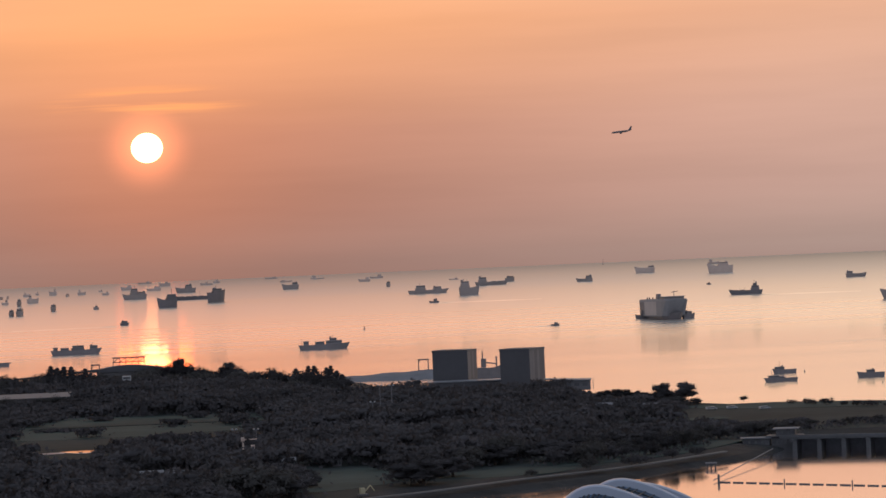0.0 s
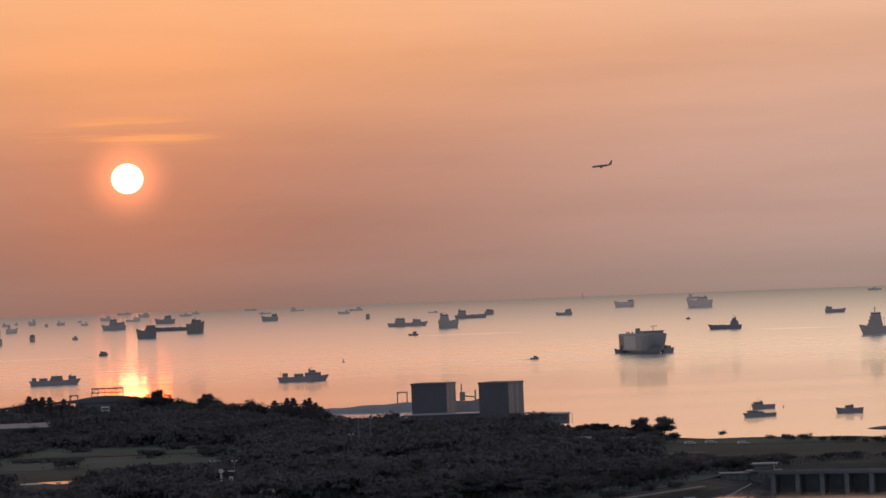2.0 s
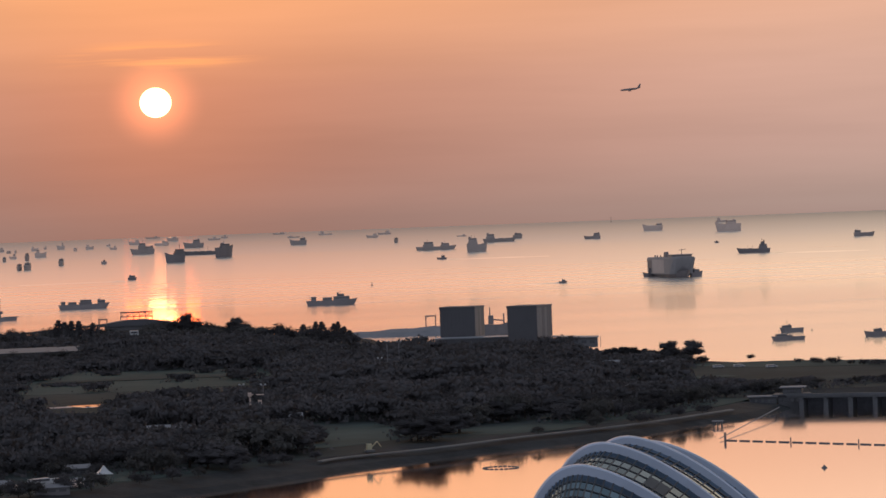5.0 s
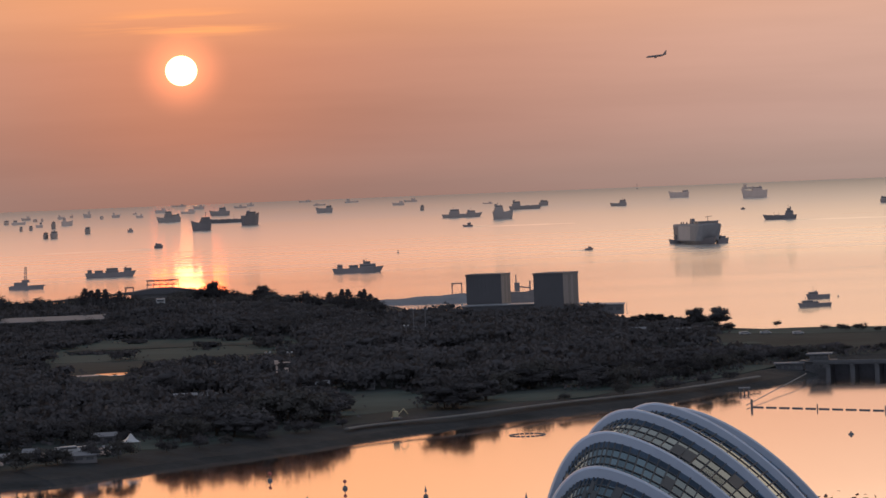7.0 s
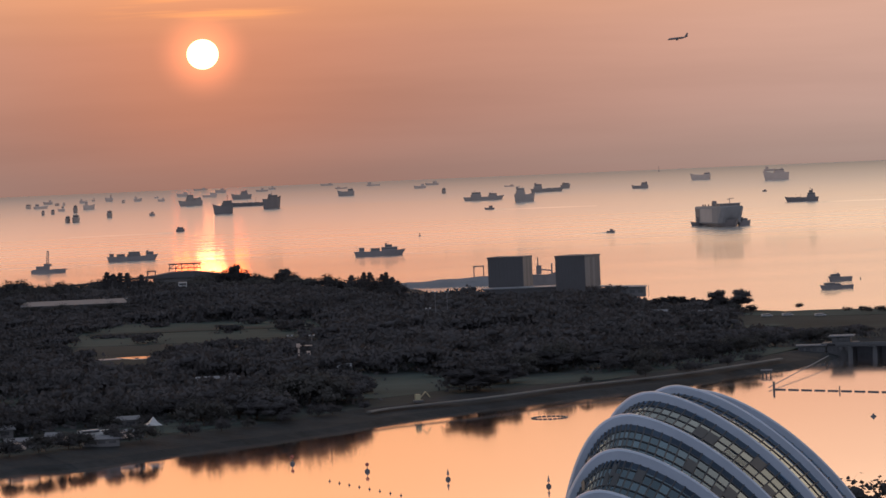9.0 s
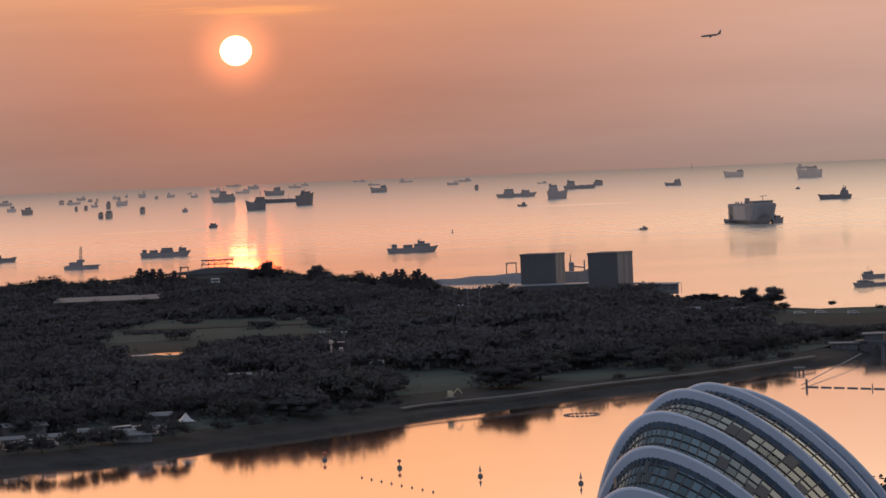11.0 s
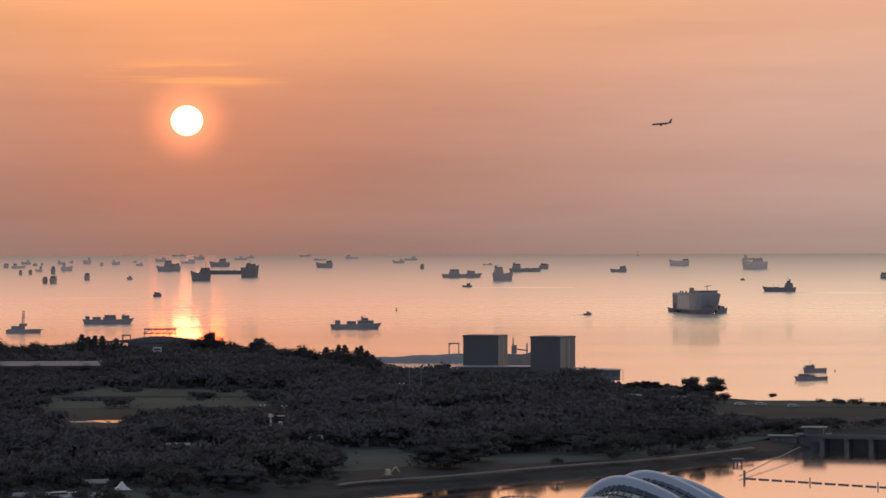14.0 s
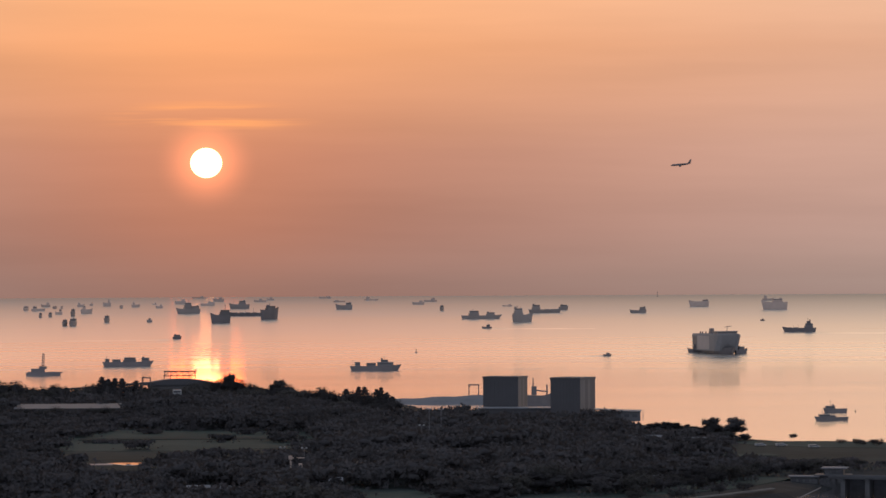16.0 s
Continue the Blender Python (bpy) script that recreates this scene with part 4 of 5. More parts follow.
def make_woods():
    rng = np.random.default_rng(11)
    spots = []
    r = 870.0
    while r < 1990:
        step = 11.0
        az = -9.6 + rng.uniform(0, 0.4)
        while az < 8.6:
            q, b = r + rng.uniform(-5, 5), az + rng.uniform(-0.2, 0.2)
            h = wood_height(b, q, rng)
            if h and shore_range(b) - q > 260:
                h *= 1 + 0.75 * noise.noise(Vector((b * 1.1, q * 0.013, 4)))
            if h:
                spots.append((b, q, h))
            az += math.degrees(step / r)
        r += 12.5
    # single trees: those by the bank and on the skyline
    def rank(s):
        b, q, h = s
        return min(q - bank_range(b), (shore_range(b) - q) * 0.8 if b < -1.2 else 1e4)
    spots.sort(key=rank)
    single, rest = spots[:285], spots[285:]
    kinds = []
    for kind, mat, count, size in (("round", LEAF, 1300, 0.046), ("broad", LEAF, 1400, 0.044), ("round", LEAF_DRY, 1200, 0.046), ("spire", LEAF, 800, 0.036), ("broad", LEAF_DRY, 1300, 0.044)):
        kinds.append((leaf_mesh("crown", mat, *crown_points(kind, count, rng), size, rng), trunk_mesh(kind, rng), kind))
    names = {"round": "round dark-leaved tree in the waterside park", "broad": "spreading flat-crowned dark tree in the waterside park", "spire": "slender pointed casuarina on the shore skyline"}
    for b, q, h in single:
        skyline = b < -1.2 and shore_range(b) - q < 260
        spiky = -6.4 < b < -5.5 or -2.9 < b < -1.5
        i = int(rng.choice([0, 3, 3, 3, 4] if spiky else [0, 1, 2, 4, 4])) if skyline else int(rng.choice([0, 0, 1, 2, 4]))
        crown, trunk, kind = kinds[i]
        tree = new("tree")
        w = h * rng.uniform(0.85, 1.15) * (1.0 if kind == "spire" else 1.35)
        tree.matrix_world = Matrix.LocRotScale(bearing(b, q, LAND_Z), Euler((0, 0, rng.uniform(0, 6.28))), (w, w, h * (1.15 if kind == "spire" else 1.0)))
        tagged(tree, names[kind], "tree", "park trees")
        for nm, me in (("trunk", trunk), ("crown", crown)):
            o = new(nm, me)
            o.parent = tree
    # the deeper woodland, too dense to count
    pts, puffs, cores = [], [], []
    for b, q, h in rest:
        tall = b < -5.2 and h > 6.5 and shore_range(b) - q < 260
        kind = "spire" if (b < -1.2 and rng.random() < (0.7 if tall else 0.08)) else ("broad" if rng.random() < 0.5 else "round")
        p, f, c = crown_points(kind, 380, rng)
        w = h * 0.95 if kind == "spire" else max(h * rng.uniform(1.3, 1.9), 9.5)
        at = np.array(bearing(b, q, LAND_Z))
        pts.append(p * (w, w, h) + at)
        cores.append(np.concatenate([c[:, :3] * (w, w, h) + at, c[:, 3:] * (w, w, h)], 1))
        puffs.append(f)
    me = leaf_mesh("woodland", LEAF, np.concatenate(pts), np.concatenate(puffs), np.concatenate(cores), 0.75, rng)
    tagged(new("woodland", me), "dense dark tropical woodland across the park", "woodland", kind="stuff")
    # undergrowth along the edges and under the trees
    pts = []
    for b, q, h in spots:
        n = 26
        p = rng.normal(0, 1, (n, 3)) * (4.5, 4.5, 0.8)
        p[:, 2] = np.abs(p[:, 2]) + 0.2
        pts.append(p + np.array(bearing(b, q, LAND_Z)))
    pts = np.concatenate(pts)
    me = leaf_mesh("undergrowth", LEAF, pts, rng.normal(0, 0.4, pts.shape) + (0, -0.5, 0.8), np.zeros((0, 6)), 0.7, rng)
    tagged(new("undergrowth", me), "low dark shrubs under the park trees", "shrubs", kind="stuff")
    return kinds


TREE_KINDS = make_woods()


def full_crown(n, rng):
    """A close, rounded crown of many small lobes."""
    lobes = 34
    d = rng.normal(size=(lobes, 3))
    d /= np.linalg.norm(d, axis=1)[:, None]
    mid = d * rng.uniform(0.1, 0.34, lobes)[:, None] * (1, 1, 0.85) + (0, 0, 0.62)
    size = rng.uniform(0.09, 0.17, lobes)
    i = rng.integers(0, lobes, n)
    f = rng.normal(size=(n, 3))
    f /= np.linalg.norm(f, axis=1)[:, None]
    p = mid[i] + f * (size[i] * rng.uniform(0.6, 1.1, n))[:, None]
    return p, f + (0, 0, 0.1), np.concatenate([mid, size[:, None] * (0.8, 0.8, 0.7)], 1)


FULL_RNG = np.random.default_rng(5)
TREE_KINDS.append((leaf_mesh("crown", LEAF, *full_crown(2200, FULL_RNG), 0.034, FULL_RNG), trunk_mesh("round", FULL_RNG), "round"))


def lone_tree(i, at, width, height, label, turn=0.0):
    crown, trunk, kind = TREE_KINDS[i]
    tree = new("tree")
    tree.matrix_world = Matrix.LocRotScale(at, Euler((0, 0, turn)), (width, width, height))
    tagged(tree, label, "tree", "park trees")
    for nm, me in (("trunk", trunk), ("crown", crown)):
        new(nm, me).parent = tree


for az, r, w, h, i in ((4.21, 1440, 14.5, 10.4, 5), (4.54, 1436, 15.5, 10.4, 5), (4.40, 1425, 9, 5, 4), (4.72, 1428, 7, 3.6, 0), (5.55, 1448, 4, 2.4, 0)):
    lone_tree(i, bearing(az, r, LAND_Z - 0.05 * h), w, h, "dark rounded shore tree standing against the sea", az * 9)
for az, h in ((6.35, 3.4), (6.62, 4.4), (6.72, 3.5), (6.95, 5.2), (7.25, 3.4), (7.45, 4.2), (7.6, 4.0), (7.72, 4.6), (7.95, 3.2), (8.2, 5.5), (8.4, 6.0), (8.6, 6.5)):
    h *= 0.62
    lone_tree(1, bearing(az, shore_range(az) - 14, LAND_Z), h * 1.1, h, "small young tree on the open seashore", az * 5)
for az, h, w, i in ((-8.13, 9.7, 9.1, 0), (-7.97, 10.1, 6.6, 0), (-7.78, 12.1, 7.4, 0), (-7.62, 12.5, 9.1, 0), (-7.45, 8.9, 8.3, 4), (-7.22, 7.8, 9.1, 4), (-6.98, 10.4, 7.4, 0), (-6.83, 8.5, 5.8, 0), (-6.65, 5.9, 8.3, 4), (-6.34, 10.6, 8.3, 0), (-6.17, 13.3, 14.7, 3), (-6.06, 12.1, 12.8, 3), (-5.95, 12.6, 13.8, 3), (-5.83, 12.4, 12.8, 3), (-5.72, 10.6, 6.6, 0), (-5.59, 11.0, 12.8, 3), (-4.44, 11.8, 9.9, 4), (-4.28, 11.9, 9.9, 0), (-4.12, 13.9, 9.9, 0), (-3.98, 15.4, 9.1, 5), (-3.85, 12.8, 9.1, 0), (-3.70, 8.6, 9.1, 4), (-3.56, 4.4, 9.1, 4), (-3.36, 6.8, 9.1, 0), (-3.20, 11.5, 9.9, 5), (-3.05, 9.7, 9.0, 0), (-2.90, 7.0, 9.8, 4), (-2.72, 5.4, 8.9, 4), (-2.46, 10.0, 7.9, 0), (-2.33, 8.0, 6.3, 0), (-2.17, 7.1, 7.0, 0), (-2.03, 9.2, 12.1, 3), (-1.90, 9.5, 7.7, 0), (-1.82, 11.1, 10.2, 3), (-1.72, 11.3, 11.8, 3), (-1.61, 9.4, 6.0, 0), (-1.51, 10.8, 10.0, 3), (-1.44, 11.9, 10.0, 3), (-1.34, 9.6, 11.6, 3), (-1.25, 7.8, 11.5, 3), (-1.19, 6.7, 5.2, 0)):
    lone_tree(i, bearing(az, shore_range(az) - 42, LAND_Z), w * (1.7 if i == 3 else 1.5), h, "slender pointed casuarina on the shore skyline" if i == 3 else "tall dark tree standing on the shore skyline", az * 11)
for az, h, w in ((3.13, 8.2, 6.0), (3.27, 9.0, 6.5), (3.43, 9.6, 6.5), (3.58, 9.0, 6.0), (3.74, 7.6, 5.5)):
    lone_tree(5, bearing(az, 1490, LAND_Z), w * 1.5, h * 0.6, "small leafy tree beside the plant shed", az * 7)
for az, r, w, h in ((0.05, 1000, 21, 9.0), (0.55, 1030, 16, 7.5), (-2.2, 985, 17, 8.0), (-1.95, 1010, 13, 7.0), (-3.3, 918, 14, 7.0), (-3.75, 925, 12, 6.4), (-4.7, 930, 15, 7.2), (-5.1, 945, 12, 6.6), (1.3, 1078, 16, 8.0), (2.2, 1084, 18, 8.4), (3.0, 1120, 15, 7.4), (3.9, 1150, 13, 6.0)):
    lone_tree(5, bearing(az, r, LAND_Z - 0.12 * h), w * 1.3, h, "large rounded dark tree above the reservoir bank", az * 13)
random.seed(8)
for az in (-8.35, -7.95, -7.45, -6.95, -6.75, -6.2, -5.72, -4.9, -4.35, -3.9, -3.3, -2.7, -2.45, -1.9, 1.9, 2.9, 3.6, 3.75, 4.3, 4.7):
    h = random.uniform(3.6, 5.6) if az < -5.2 else random.uniform(2.5, 4.2)
    lone_tree(random.choice((0, 1, 4)), bearing(az, bank_range(az) + random.uniform(6, 14) * (1 if az < 0 else 0.4), LAND_Z), h * 1.2, h, "small dark tree at the edge of the reservoir", az * 7)
for az, h in ((-7.55, 5.5), (-7.2, 4.0), (-6.95, 5.8), (-6.6, 4.2), (-6.35, 5.0), (-6.1, 5.6), (-5.95, 4.5)):
    lone_tree(4, bearing(az, 1712, LAND_Z), h * 1.5, h, "dark spreading tree in front of the warehouse", az * 3)
for az, r, h in ((7.05, 590, 10.5), (7.9, 575, 11.0), (7.5, 560, 8.5)):
    lone_tree(1, bearing(az, r, LAND_Z), h * 1.3, h, "dark spreading garden tree beside the conservatory", az)


# ---- buildings across the water ----
def process_block(az, r, width, depth, height, turn):
    ob = thing("industrial_block", Matrix.Translation(bearing(az, r, LAND_Z)) @ pose(0, 0, 0, 0, 0, turn), "tall windowless dark grey plant block with paler end bays", "building", "plant blocks")
    w, d = width / 2, depth / 2
    part("wall", box(bmesh.new(), -w, w, -d, d, -0.5, height), CLADDING, ob, "dark clad walls")
    part("parapet", box(bmesh.new(), -w - 0.25, w + 0.25, -d - 0.25, d + 0.25, height - 0.9, height + 0.2, 0.06), CLADDING, ob)
    n = 9
    for i in range(n):
        x = -w + (i + 0.5) * width / n
        part("panel", box(bmesh.new(), x - width / n / 2 + 0.06, x + width / n / 2 - 0.06, -d - 0.09, -d + 0.1, 0.2, height - 1.0), CLADDING, ob)
    for i in range(6):
        y = -d + (i + 0.5) * depth / 6
        m = CLADDING_PALE if i in (0, 1, 3) else CLADDING
        part("panel", box(bmesh.new(), w - 0.1, w + 0.09, y - depth / 12 + 0.06, y + depth / 12 - 0.06, 0.2, height - 1.0), m, ob, "paler end panel" if m is CLADDING_PALE else "")


process_block(0.675, 1712, 18.8, 14.5, 19.4, -20)
process_block(1.825, 1662, 16.2, 17.0, 20.2, -28)


def podium():
    ob = thing("plant_podium", Matrix.Translation(bearing(1.1, 1690, LAND_Z)) @ pose(0, 0, 0, 0, 0, -1), "low plant building with a pale flat roof edge", "building")
    part("wall", box(bmesh.new(), -26, 12, -6, 10, -0.5, 4.0), CLADDING, ob)
    part("roof", box(bmesh.new(), -26.5, 12.5, -6.5, 10.5, 4.0, 4.5, 0.05), ROOFING, ob, "pale roof edge")
    ob = thing("plant_shed", Matrix.Translation(bearing(2.6, 1640, LAND_Z)) @ pose(0, 0, 0, 0, 0, -4), "low grey shed with a pale overhanging roof", "building")
    part("wall", box(bmesh.new(), -11.5, 10.5, -5, 9, -0.5, 4.2), CLADDING, ob)
    bm = bmesh.new()
    loft(bm, [[(x, -6, z), (x, -6, z + 0.45), (x, 10, z + 0.45), (x, 10, z)] for x, z in ((-12, 5.0), (0, 4.5), (11, 4.2))])
    part("roof", bm, ROOFING, ob, "pale roof sheet")
    for x in (-8, -4, 0, 4, 8):
        part("window", box(bmesh.new(), x - 1.2, x + 1.2, -5.08, -4.9, 1.6, 3.0), SHIP_GLASS, ob, "dark window")
    part("pole", tube(bmesh.new(), (12.0, -5, -0.4), (12.0, -5, 5.0), 0.12), CONCRETE, ob)


podium()


def breakwater():
    pts = [bearing(a, r).xy for a, r in ((-1.7, 1965), (-0.9, 1950), (0.2, 1945), (1.2, 1950))]
    line = smooth_line(pts)
    bm, rings = bmesh.new(), []
    for i, p in enumerate(line):
        u = i / (len(line) - 1)
        h = 1.5 + 3.5 * min(1, u * 1.6) + 0.3 * math.sin(i * 1.7)
        rings.append([(p.x, p.y - 14, -0.5), (p.x, p.y - 7, h * 0.6), (p.x, p.y, h), (p.x, p.y + 8, h * 0.8), (p.x, p.y + 16, -0.5)])
    loft(bm, rings)
    tagged(new("breakwater", finish("breakwater", bm, CONCRETE)), "low pale grey breakwater beyond the plant", "breakwater", kind="structure")


breakwater()


def gantry(az, r, z, width, height, label):
    ob = thing("gantry", Matrix.Translation(bearing(az, r, z)) @ pose(0, 0, 0, 0, 0, -az), label, "gantry")
    for s in (-1, 1):
        part("leg", tube(bmesh.new(), (s * width / 2, 0, -0.6), (s * width / 2, 0, height), 0.32), STEEL, ob)
    part("beam", box(bmesh.new(), -width / 2 - 0.4, width / 2 + 0.4, -0.35, 0.35, height - 0.3, height + 0.4), STEEL, ob)
    part("brace", tube(bmesh.new(), (-width / 2, 0, height * 0.78), (-width / 2 + 1.2, 0, height), 0.16), STEEL, ob)


gantry(0.14, 1945, 3.4, 5.6, 7.6, "dark steel gantry frame on the breakwater")


def dock_crane():
    r, az = 1900, 1.21
    ob = thing("dock_crane", Matrix.Translation(bearing(az, r)) @ pose(0, 0, 0, 0, 0, -az), "dark work barge with a crane behind the plant", "barge")
    part("hull", hull_mesh(bmesh.new(), 17, 5, 6.2, 1), PAINT_DARK, ob)
    part("cabin", box(bmesh.new(), -3.0, 0.0, -1.5, 1.5, 6.6, 11.5, 0.2), PAINT_DARK, ob)
    part("mast", tube(bmesh.new(), (-2.0, 0, 11.3), (-2.0, 0, 16.0), 0.4, 0.3), PAINT_DARK, ob)
    part("post", tube(bmesh.new(), (5.8, 0, 6.6), (5.8, 0, 12.4), 0.45), PAINT_DARK, ob)
    part("jib", tube(bmesh.new(), (-2.0, 0, 9.4), (5.8, 0, 8.4), 0.4), PAINT_DARK, ob)


dock_crane()


def terminal():
    """Long roofed hall with a steel frame on top, and the raised conveyor beside it."""
    r, az = 1990, -4.85
    ob = thing("shore_hall", Matrix.Translation(bearing(az, r, LAND_Z)) @ pose(0, 0, 0, 0, 0, -az), "long low hall with a curved roof carrying a steel frame", "building")
    part("wall", box(bmesh.new(), -19, 19, -8, 8, -0.5, 8.0), CLADDING_PALE, ob)
    bm = bmesh.new()
    loft(bm, [[(x, -9, 7.8), (x, -9, 8.0 + h), (x, 9, 8.0 + h), (x, 9, 7.8)] for x, h in [(-22 + 44 * i / 16, 0.5 + 2.9 * math.sin(math.pi * i / 16) ** 0.8) for i in range(17)]])
    part("roof", bm, CLADDING, ob, "dark curved roof")
    for y in (-3.5, 3.5):
        for x in (-9.5, -5.7, -1.9, 1.9, 5.7, 9.5):
            part("post", tube(bmesh.new(), (x, y, 10.5), (x * 0.93, y, 15.6), 0.22), STEEL, ob)
        part("beam", box(bmesh.new(), -9.6, 9.4, y - 0.3, y + 0.3, 15.4, 16.0), STEEL, ob)
        part("rail", box(bmesh.new(), -9.8, 9.6, y - 0.15, y + 0.15, 13.0, 13.3), STEEL, ob)
        for i in range(5):
            x = -9.5 + 3.8 * i
            part("brace", tube(bmesh.new(), (x, y, 13.1), (x + 3.5, y, 15.5), 0.12), STEEL, ob)
    ob = thing("conveyor_bridge", Matrix.Translation(bearing(-6.3, 1985, LAND_Z)) @ pose(0, 0, 0, 0, 0, 6.3), "dark raised conveyor bridge on slim piers", "bridge")
    bm = bmesh.new()
    rings = []
    for i in range(13):
        x = -42 + 74 * i / 12
        z = 4.2 + 4.6 * (i / 12) ** 1.3
        rings.append([(x, -1.5, z), (x, -1.5, z + 1.1), (x, 1.5, z + 1.1), (x, 1.5, z)])
    part("deck", loft(bm, rings), STEEL, ob)
    for x in (-36, -18, 0, 18):
        part("pier", tube(bmesh.new(), (x, 0, -0.5), (x, 0, 6.0 if x > 0 else 4.6), 0.5), STEEL, ob)
    gantry(-5.42, 1975, LAND_Z, 4.6, 12.5, "dark steel loading frame beside the hall")
    ob = thing("signal_tower", Matrix.Translation(bearing(-4.9, 1880, LAND_Z)) @ pose(0, 0, 0, 0, 0, 4.9), "white boxy tower rising out of dark trees", "tower")
    for x in (-1.6, 1.6):
        part("leg", box(bmesh.new(), x - 0.3, x + 0.3, -0.3, 0.3, -0.5, 6.0), CONCRETE, ob)
    part("cabin", box(bmesh.new(), -2.4, 2.4, -2, 2, 5.4, 8.4, 0.1), WHITE, ob, "white cabin")
    part("window", box(bmesh.new(), -1.9, 1.9, -2.08, -1.9, 6.9, 7.8), SHIP_GLASS, ob, "dark window")
    ob = thing("warehouse", Matrix.Translation(bearing(-6.75, 1735, LAND_Z)) @ pose(0, 0, 0, 0, 0, 3), "long warehouse with a pale blue-grey sheet roof among trees", "building")
    part("wall", box(bmesh.new(), -26, 25, -6, 22, -0.5, 3.9), CLADDING, ob)
    bm = bmesh.new()
    loft(bm, [[(-27.5, y, z), (-27.5, y, z + 0.4), (28.5, y, z + 0.4), (28.5, y, z)] for y, z in ((-7.5, 3.8), (8, 5.6), (23, 3.8))])
    part("roof", bm, CLADDING_PALE, ob, "pale blue-grey sheet roof")


terminal()


def floodlight(az, r, height):
    ob = thing("floodlight_mast", Matrix.Translation(bearing(az, r, LAND_Z)) @ pose(0, 0, 0, 0, 0, -az), "slim pale floodlight mast standing among trees", "lamp post", "floodlight masts")
    part("pole", tube(bmesh.new(), (0, 0, -0.4), (0, 0, height), 0.16, 0.10), CONCRETE, ob)
    part("crossarm", box(bmesh.new(), -1.1, 1.1, -0.12, 0.12, height - 0.2, height + 0.05), CONCRETE, ob)
    for x in (-0.8, 0.8):
        part("lamp_head", box(bmesh.new(), x - 0.35, x + 0.35, -0.3, 0.2, height, height + 0.5, 0.05), WHITE, ob, "pale lamp head")


for az, r, h in ((-0.62, 1395, 15.0), (-0.42, 1390, 15.0), (-3.12, 1240, 7.0), (-2.75, 1245, 6.5), (-0.75, 1330, 11.0)):
    floodlight(az, r, h)


def sign_frame():
    ob = thing("field_gantry", Matrix.Translation(bearing(-2.98, 1215, LAND_Z)) @ pose(0, 0, 0, 0, 0, 3), "pale steel field gantry with a long arm", "gantry")
    part("post", box(bmesh.new(), -0.35, 0.35, -0.3, 0.3, -0.4, 5.2), PAINT_FAR, ob)
    part("arm", box(bmesh.new(), -1.8, 5.0, -0.25, 0.25, 4.4, 4.8), PAINT_FAR, ob)
    part("cab", box(bmesh.new(), -0.8, 0.6, -0.7, 0.7, 4.0, 5.4, 0.1), PAINT_FAR, ob)
    part("box", box(bmesh.new(), 2.6, 4.2, -0.8, 0.8, -0.3, 2.6, 0.1), PAINT_FAR, ob)


sign_frame()


def pavilion(az, r, w, d, h, turn, label, roof=CONCRETE):
    ob = thing("pavilion", Matrix.Translation(bearing(az, r, LAND_Z)) @ pose(0, 0, 0, 0, 0, turn - az), label, "pavilion", "park pavilions")
    part("wall", box(bmesh.new(), -w / 2, w / 2, -d / 2, d / 2, -0.3, h * 0.72), CLADDING_PALE, ob)
    bm = bmesh.new()
    loft(bm, [[(-w * 0.56, y, z), (-w * 0.56, y, z + 0.15), (w * 0.56, y, z + 0.15), (w * 0.56, y, z)] for y, z in ((-d * 0.62, h * 0.68), (0, h), (d * 0.62, h * 0.68))])
    part("roof", bm, roof, ob, "pale pitched roof")
    for x in (-0.3, 0.0, 0.3):
        part("window", box(bmesh.new(), x * w - 0.1 * w, x * w + 0.1 * w, -d / 2 - 0.06, -d / 2 + 0.1, h * 0.25, h * 0.55), SHIP_GLASS, ob, "dark window")


for az, r, w, d, h, turn in ((-8.25, 905, 11, 6, 3.0, 14), (-7.75, 868, 8, 5, 2.4, 8), (-7.2, 876, 4, 4, 2.8, 0), (-6.4, 862, 9, 5, 2.4, 6), (-6.1, 922, 11, 5, 2.8, 4), (-5.85, 880, 5, 4, 2.4, 10), (-8.45, 866, 6, 4, 2.4, 12),
                             (-2.35, 1112, 9, 6, 3.4, 0), (-4.55, 1088, 7, 5, 2.6, 5), (-4.1, 1090, 6, 4, 2.2, -4), (-1.4, 1108, 3, 3, 3.0, 0), (3.2, 1405, 6, 4, 3.4, 0), (3.9, 1385, 9, 5, 3.4, 2), (2.9, 1400, 7, 4, 3.2, -4)):
    pavilion(az, r, w, d, h, turn, "small park building with a pale pitched roof")


def marquee(az, r):
    ob = thing("marquee", Matrix.Translation(bearing(az, r, LAND_Z)) @ pose(0, 0, 0, 0, 0, 12), "white pointed event tent on the grass", "tent")
    bm = bmesh.new()
    loft(bm, [[(q * c, q * d, z) for c, d in ((-1, -1), (1, -1), (1, 1), (-1, 1))] for z, q in ((2.2, 2.3), (2.9, 1.2), (4.4, 0.08))])
    part("canopy", bm, WHITE, ob)
    for c in (-2.2, 2.2):
        for d in (-2.2, 2.2):
            part("pole", tube(bmesh.new(), (c, d, -0.2), (c, d, 2.3), 0.07), STEEL, ob)


marquee(-5.5, 893)


